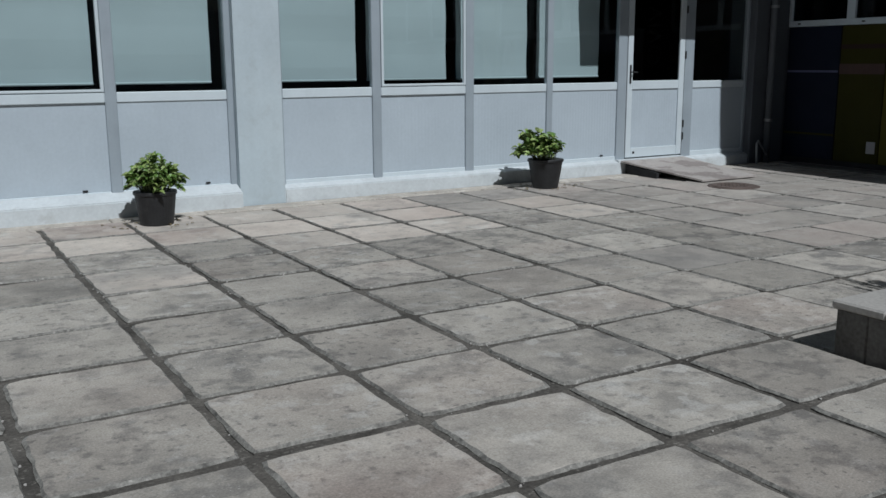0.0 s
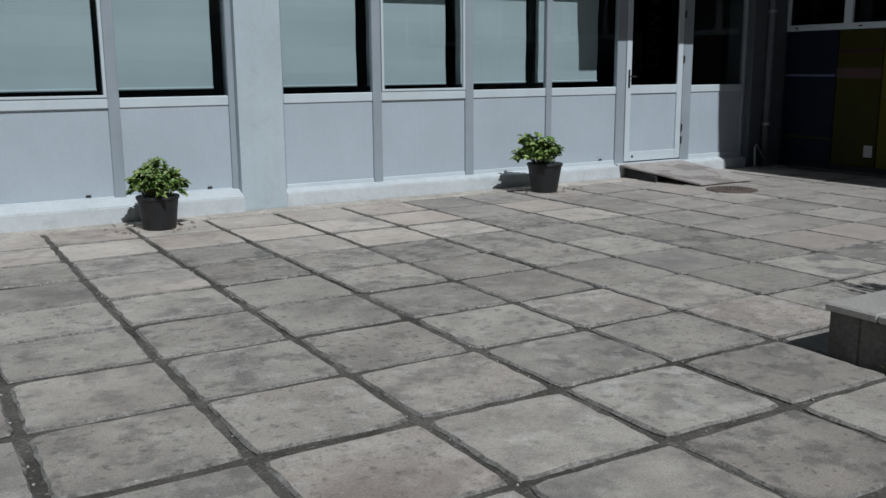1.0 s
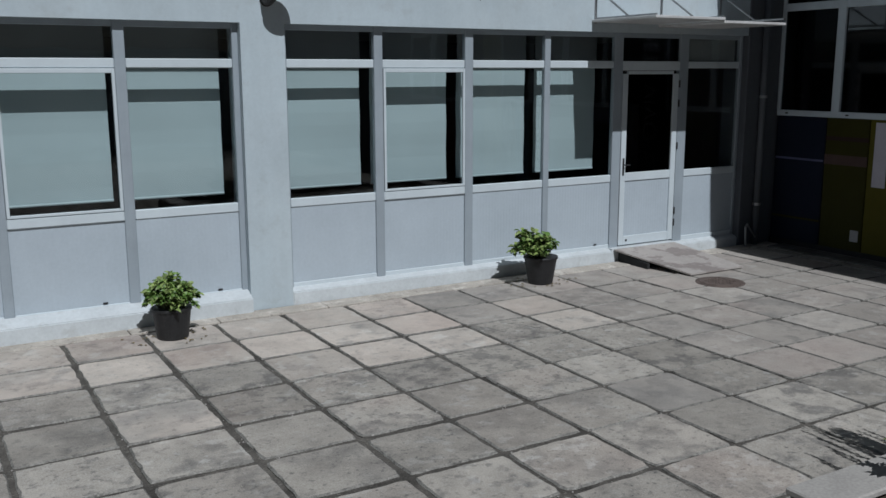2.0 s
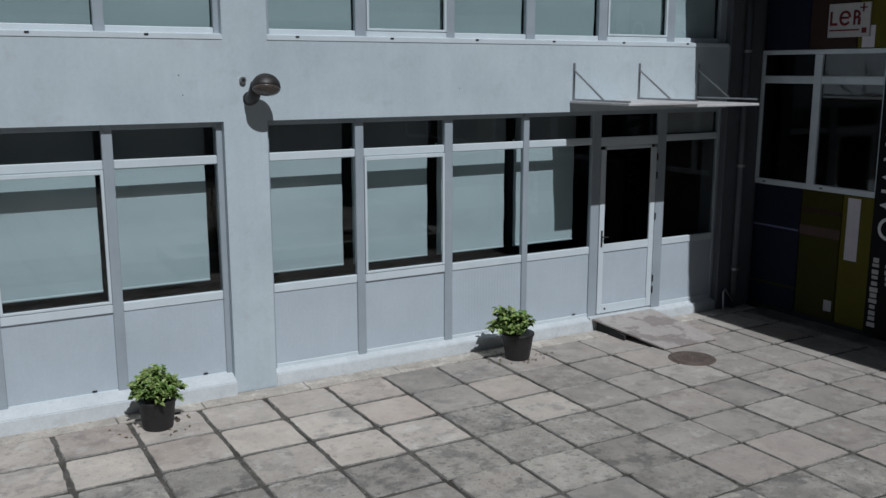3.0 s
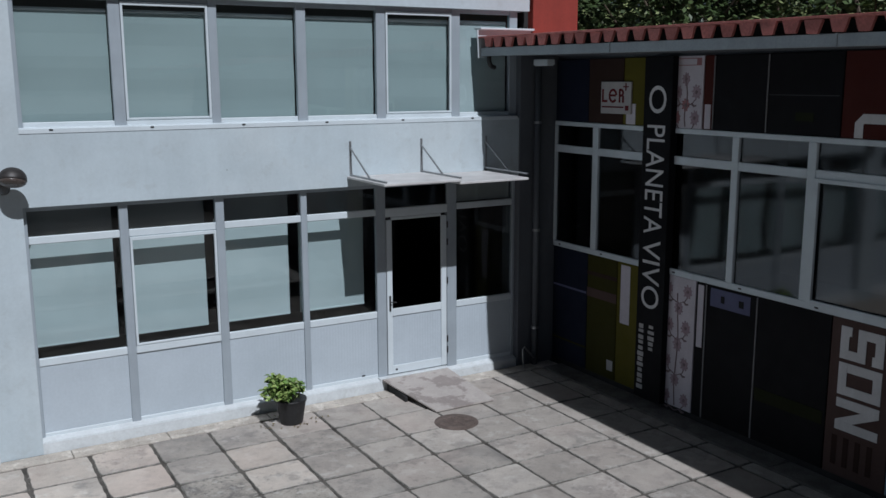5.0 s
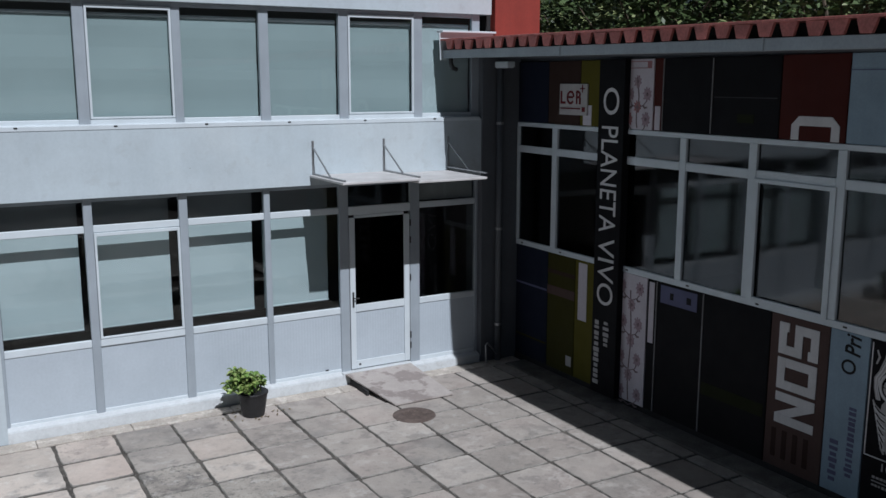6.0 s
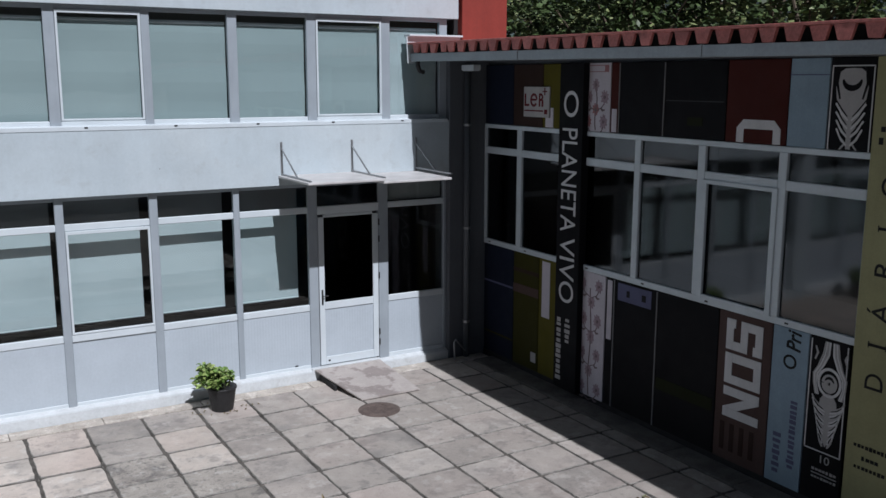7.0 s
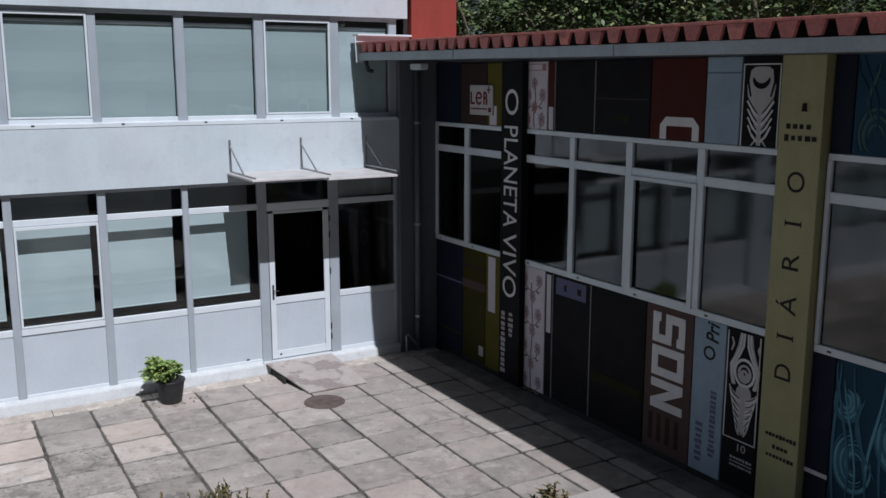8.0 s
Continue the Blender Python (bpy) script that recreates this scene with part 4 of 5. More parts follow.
# ochre pillar with spaced letters
p = spine(2.165, 1.635, 0.07, UP1, "ochre", "tall pale ochre pillar board with spaced dark letters", PROUD)
for ch, z, l, h in (("D", 1.655, 0.17, 0.20), ("I", 2.03, 0.03, 0.20), ("Á", 2.37, 0.20, 0.25), ("R", 2.82, 0.17, 0.20), ("I", 3.21, 0.03, 0.20), ("O", 3.63, 0.21, 0.21)):
    letters(ch, p, "ink", 1.90 + (0.02 if ch == "Á" else 0), z, l, h, "up")
for z in (2.03, 3.21):
    for y in (2.0, 1.807):
        patch("serif", p, "ink", y, y - 0.008, z - 0.032, z + 0.032)
name_bars(p, "ink", 1.90, 4.18, 0.32, 0.085, "flat", 4, 7)
name_bars(p, "ink", 1.87, 4.065, 0.41, 0.085, "flat", 5, 8)
bm = bmesh.new()
tube(bm, [(PROUD - 0.004, 1.855, 4.33), (PROUD - 0.004, 1.855, 4.36), (PROUD - 0.004, 1.855, 4.41)], 0.03, 8, 0.7)
part("emblem", bm, C["ink"], p)
for z, wide, n in ((0.945, 0.40, 9), (0.82, 0.20, 4), (0.715, 0.36, 8)):
    name_bars(p, "ink", 1.86, z, wide, 0.055, "flat", n, int(z * 100))
# swirl boards
p = spine(1.635, 1.35, LO, HI, "navy", "navy painted board with a thin white line")
patch("rule", p, "lilac", 1.63, 1.355, 0.655, 0.70)
p = spine(1.62, 1.38, UP0, UP1, "navy", "navy painted board under the eave")


def swirls(y0, y1, z0, z1, seed, label, pale, mid_tone, curls):
    """A board painted with families of nested curls and long flowing strands between them."""
    p = spine(y0, y1, z0, z1, "teal", label)
    rnd = random.Random(seed)

    def inside(points):
        return [(min(y0 - 0.025, max(y1 + 0.025, y)), min(z1 - 0.02, max(z0 + 0.02, z))) for y, z in points]

    lift = 0.004
    for cy, cz, radius, a0, way in curls:
        for k in range(7):
            r = radius * (0.30 + 0.15 * k)
            start = a0 + way * (12 * k + rnd.uniform(-10, 10))
            sweep = way * rnd.uniform(190, 285)
            lift += 0.0002
            ribbon("swirl", p, pale if k % 2 else mid_tone, inside(arc(cy, cz, r * 0.85, r * 1.15, start, start + sweep, 22, 0.18)), rnd.uniform(0.022, 0.05), lift=lift, taper=True)
    count = 12
    for k in range(count):
        y = y1 + 0.06 + (y0 - y1 - 0.12) * (k + rnd.uniform(-0.3, 0.3)) / (count - 1)
        bend, turn = rnd.uniform(0.05, 0.13), rnd.uniform(0, 6.28)
        low, high = z0 + rnd.random() * (z1 - z0) * 0.55, z1 - rnd.random() * (z1 - z0) * 0.2
        lift += 0.0002
        line = [(y + bend * math.sin(turn + 3.8 * j / 16) + 0.10 * (j / 16 - 0.5), low + (high - low) * j / 16) for j in range(17)]
        ribbon("strand", p, mid_tone if k % 3 else pale, inside(line), rnd.uniform(0.018, 0.045), lift=lift, taper=True)
    return p


swirls(1.35, 0.25, LO, HI, 2, "dark teal board covered in pale swirling lines", "tealine", "tealmid", [(1.07, 0.92, 0.25, 150, -1), (1.20, 1.53, 0.15, 60, 1), (0.62, 1.32, 0.28, 100, 1), (0.62, 0.55, 0.27, 40, -1)])
swirls(1.38, 0.25, UP0, UP1, 8, "dark teal board with swirling lines under the eave", "fern", "teal", [(1.14, 4.12, 0.22, 200, -1), (0.65, 4.45, 0.27, 60, 1), (0.45, 4.15, 0.2, 100, -1)])
p = spine(0.25, -2.0, LO, HI, "maroon", "dark red painted book-spine board")
p = spine(0.25, -2.0, UP0, UP1, "maroon", "dark red painted board under the eave")

# eave: gutter, tile ends, roof
gut = thing("eave_gutter", (10.05, 9.35, 4.87), "grey metal box gutter along the eave", "gutter")
bm = bmesh.new()
box(bm, 10.03, 10.05, -12.2, 9.33, 4.865, 4.985, 0.004)
box(bm, 10.05, 10.16, -12.2, 9.33, 4.865, 4.885)
part("trough", bm, M_gutter, gut)
bm = bmesh.new()
vs = box(bm, 9.965, 10.14, 9.328, 9.345, 4.835, 5.245)
for v in vs:
    if v.co.z < 5 and v.co.x > 10.05:
        v.co.x = 10.10
    elif v.co.z < 5:
        v.co.x = 9.99
part("end_plate", bm, M_frame, gut, "white gutter end plate")
for y in (6.4, 3.2, 0.1):
    bm = bmesh.new()
    box(bm, 10.022, 10.06, y - 0.012, y + 0.012, 4.86, 4.99, 0.003)
    part("joint_clip", bm, M_gutter, gut)
bm = bmesh.new()
tube(bm, [(10.12, 9.24, 4.87), (10.12, 9.24, 4.80), (10.16, 9.25, 4.72), (10.24, 9.27, 4.70)], 0.035, 10)
part("spout", bm, M_black, gut)
gut.matrix_basis = pose(10.05, 9.35, 4.93, 0.487, 0, 0)
roof = thing("roof_east", (10.0, 9.3, 4.99), "red tiled roof edge over the dark facade", "roof", kind="structure")
bar("deck", roof, M_red, 9.985, 17.2, -12.2, 9.33, 5.124, 5.15, bevel=0.003)
# Near-black strip behind the tile ends paints the shade in their gaps.
bar("tilting_fillet", roof, M_dark, 10.16, 10.22, -12.2, 9.33, 4.97, 5.115, bevel=0)


def tile_end():
    bm = bmesh.new()
    front = [(-0.105, 0.133), (0.105, 0.133), (0.090, 0.09), (0.066, 0.02), (0.056, 0.0), (-0.056, 0.0), (-0.066, 0.02), (-0.090, 0.09)]
    a = [bm.verts.new((0.0, y, z)) for y, z in front]
    b = [bm.verts.new((0.035, y, z)) for y, z in front]
    bm.faces.new(a)
    bm.faces.new(b[::-1])
    for k in range(len(front)):
        bm.faces.new((a[k], b[k], b[(k + 1) % len(front)], a[(k + 1) % len(front)]))
    return mesh_from("tile_end", bm, M_red)


tile_mesh = tile_end()
rnd = random.Random(11)
for k in range(80):
    ob = new("roof_tile", tile_mesh)
    ob.parent = roof
    y = 9.095 - 0.2695 * k + rnd.uniform(-0.012, 0.012)
    ob.matrix_basis = pose(rnd.uniform(-0.015, 0.02), y - 9.3, rnd.uniform(-0.006, 0.008), rnd.uniform(-2, 2), rnd.uniform(-2, 2), 0)
roof.matrix_basis = pose(10.0, 9.3, 5.05, 0.487, 0, 0)
bm = bmesh.new()
box(bm, 9.985, 10.95, 9.25, 9.44, 5.305, 5.338, 0.006)
box(bm, 10.0, 10.95, 9.34, 9.37, 5.20, 5.31)
solo("coping", bm, M_frame, "white metal flashing above the tile edge", "flashing", kind="structure")
bm = bmesh.new()
box(bm, 11.0, 11.86, 9.36, 12.0, 5.15, 8.0, 0.01)
solo("stair_tower", bm, M_redwall, "plain red painted tower wall above the roof", "wall", kind="structure")
# Recessed strip whose near-black colour paints the shadow gap.
bm = bmesh.new()
box(bm, 10.92, 11.0, 9.50, 9.9, 5.15, 7.4)
solo("tower_joint", bm, M_dark, "near-black strip painting the shadow gap beside the red tower", "joint", kind="structure")

# pipes in the corner
dp = thing("downpipe", (11.06, 9.28, 0.0), "dark grey rain pipe in the shaded corner", "pipe")
bm = bmesh.new()
tube(bm, [(11.06, 9.285, 0.0), (11.06, 9.285, 4.88)], 0.05, 14)
part("pipe", bm, M_greywall_shade, dp, smooth=True)
for z in (0.6, 2.2, 3.9):
    bm = bmesh.new()
    tube(bm, [(11.06, 9.285, z), (11.06, 9.285, z + 0.04)], 0.06, 14)
    part("clip", bm, M_steel, dp)
cp = thing("bent_conduit", (10.93, 9.25, 0.0), "thin bent grey conduit rising from the paving", "pipe")
bm = bmesh.new()
tube(bm, [(10.80, 9.22, 0.0), (10.80, 9.24, 0.30), (10.83, 9.24, 0.335), (11.02, 9.24, 0.12)], 0.016, 8)
part("tube", bm, M_steel, cp)
fx = thing("eave_light", (10.9, 8.95, 4.86), "small pale box light under the eave", "light")
bar("housing", fx, M_frame, 10.84, 10.98, 8.76, 9.12, 4.79, 4.878, bevel=0.01)
bar("diffuser", fx, M_frame, 10.855, 10.965, 8.78, 9.10, 4.78, 4.79, bevel=0.003)

# ---------- planter in the courtyard ----------
pl = thing("planter", (7.0, 2.4, 0.0), "low concrete planter with a thick flat rim", "planter")
PX0, PX1, PY0, PY1 = 4.095, 9.9, 1.35, 2.99
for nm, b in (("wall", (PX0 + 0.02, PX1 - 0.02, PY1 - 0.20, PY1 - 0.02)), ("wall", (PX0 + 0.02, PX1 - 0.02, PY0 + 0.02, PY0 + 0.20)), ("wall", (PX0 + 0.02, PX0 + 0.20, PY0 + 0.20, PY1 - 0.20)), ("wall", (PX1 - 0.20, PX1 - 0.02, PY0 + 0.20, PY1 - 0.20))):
    bar(nm, pl, M_shaded_concrete, *b, -0.02, 0.235, bevel=0.008)
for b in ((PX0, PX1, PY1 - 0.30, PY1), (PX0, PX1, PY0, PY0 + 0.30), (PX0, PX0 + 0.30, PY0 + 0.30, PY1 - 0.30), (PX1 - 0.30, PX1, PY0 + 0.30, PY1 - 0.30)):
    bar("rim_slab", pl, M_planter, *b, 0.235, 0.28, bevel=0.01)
bm = bmesh.new()
bmesh.ops.create_grid(bm, x_segments=40, y_segments=12, size=0.5)
for v in bm.verts:
    v.co = Vector((PX0 + 0.2 + (v.co.x + 0.5) * (PX1 - PX0 - 0.4), PY0 + 0.2 + (v.co.y + 0.5) * (PY1 - PY0 - 0.4), 0.2 + 0.04 * noise.noise(Vector((v.co.x * 40, v.co.y * 12, 3)))))
part("soil", bm, M_soil, pl)


def leaf(bm, at, along, up, length, width, fold=0.25, slot=0):
    """A pointed leaf, folded along its middle."""
    along = along.normalized()
    side = along.cross(up).normalized()
    up = side.cross(along)
    base, tip = at, at + along * length - up * length * 0.18
    m1, m2 = at + along * length * 0.35 + up * length * 0.05, at + along * length * 0.7 - up * length * 0.02
    v = [bm.verts.new(p) for p in (base, m1 + side * width * 0.5 + up * width * fold, m2 + side * width * 0.36 + up * width * fold, tip, m2 - side * width * 0.36 + up * width * fold, m1 - side * width * 0.5 + up * width * fold, m1, m2)]
    for f in ((0, 1, 6), (1, 2, 7, 6), (2, 3, 7), (3, 4, 7), (4, 5, 6, 7), (5, 0, 6)):
        bm.faces.new([v[k] for k in f]).material_index = slot


def shrub(name, at, height, spread, seed, label, mats, stems=16, per=14, size=0.07, category="shrub"):
    rnd = random.Random(seed)
    s = thing(name, at, label, category)
    at = Vector(at)
    wood, green = bmesh.new(), bmesh.new()
    for k in range(stems):
        a = rnd.uniform(0, 2 * math.pi)
        out = spread * math.sqrt(rnd.random())
        end = at + Vector((out * math.cos(a), out * math.sin(a), height * rnd.uniform(0.6, 1.0) * (1 - 0.3 * out / spread)))
        start = at + Vector((0.25 * out * math.cos(a), 0.25 * out * math.sin(a), 0))
        mid = (start + end) / 2 + Vector((rnd.uniform(-0.05, 0.05), rnd.uniform(-0.05, 0.05), 0.06))
        tube(wood, [start, mid, end], 0.009, 5, 0.4)
        for j in range(per):
            f = 0.3 + 0.7 * j / per
            p = start.lerp(mid, f * 2) if f < 0.5 else mid.lerp(end, f * 2 - 1)
            b = rnd.uniform(0, 2 * math.pi)
            way = Vector((math.cos(b), math.sin(b), rnd.uniform(0.1, 1.2)))
            leaf(green, p, way, Vector((0, 0, 1)) + 0.3 * Vector((rnd.uniform(-1, 1), rnd.uniform(-1, 1), 0)), size * rnd.uniform(0.7, 1.4), size * 0.4, slot=int(rnd.random() < 0.4))
    part("branches", wood, M_bark, s)
    part("foliage", green, mats, s)
    return s


def spiky_shrub(at, tips, seed, label):
    """Upright stems set with short needles; tips are (along, across, top) from the foot."""
    rnd = random.Random(seed)
    s = thing("spiky_shrub", at, label, "shrub")
    at = Vector(at)
    wood, green = bmesh.new(), bmesh.new()
    for along, across, top in tips:
        start = at + Vector((along * 0.5, across * 0.5, 0))
        end = at + Vector((along, across, top))
        mid = start.lerp(end, 0.5) + Vector((along * 0.3, across * 0.3, 0))
        tube(wood, [start, mid, end], 0.008, 5, 0.35)
        for j in range(64):
            f = 0.35 + 0.65 * j / 63
            p = start.lerp(mid, f * 2) if f < 0.5 else mid.lerp(end, f * 2 - 1)
            b = rnd.uniform(0, 2 * math.pi)
            way = Vector((math.cos(b), math.sin(b), rnd.uniform(1.0, 2.6)))
            reach = 0.075 * (1.25 - 0.75 * f) * rnd.uniform(0.7, 1.3)
            leaf(green, p, way, Vector((math.cos(b + 1.6), math.sin(b + 1.6), 0.5)), reach, 0.019, slot=int(rnd.random() < 0.45))
    part("branches", wood, M_bark, s)
    part("needles", green, [M_dry, M_drygreen], s)
    return s


rnd = random.Random(77)
SPREAD = (0.87, -0.50)      # the way the clump spreads
TIPS = []
TIPS.append((-0.56, -0.46, 1.52))
for u, top in ((-0.26, 1.19), (-0.17, 1.21), (-0.13, 1.18), (-0.10, 1.20), (-0.03, 1.27), (0.0, 1.24), (0.03, 1.30), (-0.01, 1.22), (-0.05, 1.21), (0.015, 1.26), (-0.02, 1.24), (0.04, 1.22), (-0.07, 1.19), (0.07, 1.20), (0.05, 1.25), (0.13, 1.20), (0.20, 1.23), (0.36, 1.21)):
    TIPS.append((u * SPREAD[0], u * SPREAD[1], top))
for k in range(9):
    u, v = rnd.uniform(-0.5, 0.42), rnd.uniform(0.02, 0.3)
    TIPS.append((u * SPREAD[0] + v * SPREAD[1], u * SPREAD[1] - v * SPREAD[0], rnd.uniform(0.85, 1.1)))
spiky_shrub((5.62, 2.55, 0.2), TIPS, 4, "upright spiky shrub with dry yellowish tips in the planter")
shrub("dry_shrub", (5.1, 2.30, 0.2), 0.62, 0.34, 5, "low dry shrub growing in the planter", [M_dry, M_drygreen], 24, 18, 0.08)
shrub("dry_shrub", (8.95, 2.60, 0.2), 0.52, 0.26, 7, "small rusty brown shrub growing in the planter", [M_dry, M_drygreen], 26, 18, 0.07)
shrub("dry_shrub", (4.85, 2.62, 0.2), 0.40, 0.2, 9, "small spiky shrub beside the planter rim", [M_drygreen, M_dry], 14, 14, 0.09)


# ---------- potted plants ----------
def pot_plant(at, seed, r0, r1, h, crown, lean, label, stems, per, size, drop):
    rnd = random.Random(seed)
    s = thing("potted_plant", at, label, "potted plant", "pots along the wall")
    at = Vector(at)
    bm = bmesh.new()
    lathe(bm, at, [(r0 * 0.97, 0.0), (r0, 0.015), (r1 * 0.985, h - 0.032), (r1 * 1.0, h - 0.03), (r1 * 1.02, h), (r1 * 0.95, h), (r1 * 0.93, h - 0.05)], 36)
    pot = part("pot", bm, M_pot, s, "black plastic nursery pot", smooth=False)
    bm = bmesh.new()
    lathe(bm, at, [(r1 * 0.985, h - 0.028), (r1 * 1.042, h - 0.026), (r1 * 1.045, h - 0.003), (r1 * 1.03, h + 0.002), (r1 * 0.96, h + 0.001)], 36)
    part("rim", bm, M_pot, pot)
    bm = bmesh.new()
    lathe(bm, at + Vector((0, 0, h - 0.07)), [(r1 * 0.9, 0.0), (r1 * 0.92, 0.02), (r1 * 0.5, 0.035)], 24)
    part("soil", bm, M_soil, s)
    wood, green = bmesh.new(), bmesh.new()
    top = at + Vector((0, 0, h - 0.04))
    cx, cy, cz = crown
    for k in range(stems):
        a = rnd.uniform(0, 2 * math.pi)
        q = math.sqrt(rnd.random())
        start = top + Vector((0.55 * r1 * q * math.cos(a), 0.55 * r1 * q * math.sin(a), 0))
        lift = rnd.uniform(0.35, 1.0)
        end = top + Vector((lean[0] + cx * q * math.cos(a), lean[1] + cy * q * math.sin(a), cz * lift * (1 - 0.45 * q * q) - drop * q))
        mid = (start + end) / 2 + Vector((0, 0, 0.05 + 0.05 * q))
        tube(wood, [start, mid, end], 0.005, 5, 0.5)
        for j in range(per):
            f = 0.35 + 0.65 * (j + 0.5) / per
            p = start.lerp(mid, f * 2) if f < 0.5 else mid.lerp(end, f * 2 - 1)
            b = rnd.uniform(0, 2 * math.pi)
            way = Vector((math.cos(b), math.sin(b), rnd.uniform(-0.3, 0.7))) + 0.5 * Vector((math.cos(a), math.sin(a), 0))
            up = Vector((rnd.uniform(-0.5, 0.5), rnd.uniform(-0.7, 0.3), 1))
            leaf(green, p, way, up, size * rnd.uniform(0.7, 1.35), size * rnd.uniform(0.65, 0.95), slot=int(rnd.random() < 0.35 + 0.35 * (f > 0.85)))
    part("stems", wood, M_stem, s)
    part("foliage", green, [M_leaf, M_leaf_pale], s)
    return s


pot_plant((2.13, 8.77, 0.0), 21, 0.155, 0.19, 0.31, (0.27, 0.26, 0.42), (0.0, 0.0), "bushy green plant in a black plastic pot by the wall", 90, 14, 0.06, 0.045)
pot_plant((6.70, 8.84, 0.0), 33, 0.155, 0.205, 0.34, (0.28, 0.26, 0.50), (-0.12, 0.0), "leaning leafy green plant in a black plastic pot", 60, 14, 0.075, 0.05)

# fallen leaves and crumbs near the pots
bm = bmesh.new()
rnd = random.Random(5)
for k in range(60):
    cx, cy = rnd.choice(((2.13, 8.77), (6.70, 8.84)))
    a, r = rnd.uniform(0, 6.28), rnd.uniform(0.18, 0.5)
    leaf(bm, Vector((cx + r * math.cos(a), cy + 0.6 * r * math.sin(a), 0.006)), Vector((rnd.uniform(-1, 1), rnd.uniform(-1, 1), 0.1)), Vector((0, 0, 1)), rnd.uniform(0.02, 0.06), 0.025)
solo("fallen_leaves", bm, M_dry, "dry fallen leaves scattered on the paving", "leaves", kind="stuff")

# ---------- added closing walls, unseen behind the camera ---
bm = bmesh.new()
box(bm, -16.3, -16.0, -14, 9.8, -0.1, 6.5)
solo("wall_west", bm, M_render, "plain white wall, added unseen to close the courtyard", "wall", kind="structure")
bm = bmesh.new()
box(bm, -16.3, 17.2, -14.3, -14.0, -0.1, 3.4)
solo("wall_south", bm, M_render, "plain white wall, added unseen to close the courtyard", "wall", kind="structure")


# ---------- trees behind the roof and far hill ----------
def tree_thing(at, height, radius, seed, label):
    rnd = random.Random(seed)
    s = thing("tree", at, label, "tree", "trees behind the roof")
    at = Vector(at)
    wood = bmesh.new()
    tube(wood, [at + Vector((0, 0, -0.2)), at + Vector((0.1, 0.1, height * 0.3)), at + Vector((-0.1, 0.2, height * 0.62))], 0.2, 9, 0.5)
    tips = []
    for k in range(22):
        a = 2.4 * k
        z = height * (0.3 + 0.55 * rnd.random())
        r = radius * rnd.uniform(0.5, 1.0) * (1.05 - abs(z / height - 0.55))
        end = at + Vector((r * math.cos(a), r * math.sin(a), z + 0.15 * height * rnd.random()))
        start = at + Vector((0, 0.1, height * rnd.uniform(0.22, 0.6)))
        tube(wood, [start, (start + end) / 2 + Vector((0, 0, 0.25)), end], 0.06, 6, 0.3)
        tips.append(end)
    part("trunk", wood, M_bark, s)
    green_v, green_f, tint = [], [], []
    for tip in tips:
        # Share of pale leaves paints each branch end as sunlit or shaded.
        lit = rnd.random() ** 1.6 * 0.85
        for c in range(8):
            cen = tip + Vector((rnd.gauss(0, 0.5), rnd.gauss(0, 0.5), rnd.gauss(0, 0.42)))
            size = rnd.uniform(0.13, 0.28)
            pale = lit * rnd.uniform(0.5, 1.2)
            for j in range(40):
                p = cen + Vector((rnd.gauss(0, size), rnd.gauss(0, size), rnd.gauss(0, size * 0.6)))
                a = Vector((rnd.uniform(-1, 1), rnd.uniform(-1, 1), rnd.uniform(-0.6, 0.4))).normalized()
                b = a.cross(Vector((rnd.uniform(-0.6, 0.6), rnd.uniform(-0.9, 0.3), 1))).normalized()
                l, w = rnd.uniform(0.11, 0.22), rnd.uniform(0.045, 0.08)
                n = len(green_v)
                green_v += [p, p + a * l * 0.5 + b * w, p + a * l, p + a * l * 0.5 - b * w]
                green_f.append((n, n + 1, n + 2, n + 3))
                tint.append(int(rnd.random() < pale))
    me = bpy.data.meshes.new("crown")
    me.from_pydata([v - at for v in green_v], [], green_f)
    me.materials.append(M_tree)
    me.materials.append(M_tree_sunlit)
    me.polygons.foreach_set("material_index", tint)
    ob = new("crown", me)
    ob.parent = s
    LOC[ob] = at
    return s


tree_a = tree_thing((20.0, 15.5, 0.0), 8.5, 3.0, 41, "broad leafy green tree in sunlight behind the roof")
tree_b = tree_thing((21.0, 10.5, 0.0), 8.0, 2.9, 43, "broad leafy green tree in sunlight behind the roof")
for n, (x, y, h, rz, sc) in enumerate(((19.0, 19.6, 0, 70, 1.0), (22.0, 13.2, 0, 140, 1.05), (23.5, 18.5, 0, 200, 1.1), (18.5, 24.0, 0, 20, 1.0), (25.0, 15.5, 0, 250, 1.15), (23.8, 8.0, 0, 320, 0.92), (15.5, 22.5, 0, 100, 0.95), (27.0, 20.5, 0, 45, 1.2), (28.5, 14.0, 0, 160, 1.2), (24.0, 24.5, 0, 280, 1.15), (20.5, 28.5, 0, 330, 1.2), (27.5, 10.0, 0, 85, 1.0))):
    copy_thing(tree_a if n % 2 else tree_b, pose(x, y, h, 0, 0, rz) @ Matrix.Diagonal((sc, sc, sc, 1)))
bm = bmesh.new()
bmesh.ops.create_grid(bm, x_segments=60, y_segments=8, size=0.5)
for v in bm.verts:
    u, w = v.co.x + 0.5, v.co.y + 0.5
    a = radians(-20 + 130 * u)
    r = 260 + 160 * w
    v.co = Vector((r * math.sin(a), r * math.cos(a), -1 + (24 + 10 * noise.noise(Vector((u * 9, w * 2, 1)))) * math.sin(w * math.pi / 2)))
solo("backdrop", bm, M_hill, "hazy wooded hillside far away", "hill", kind="structure")

# ---------- paving slabs ----------
XL = [0.385 + 0.7455 * k for k in range(-5, 15)]
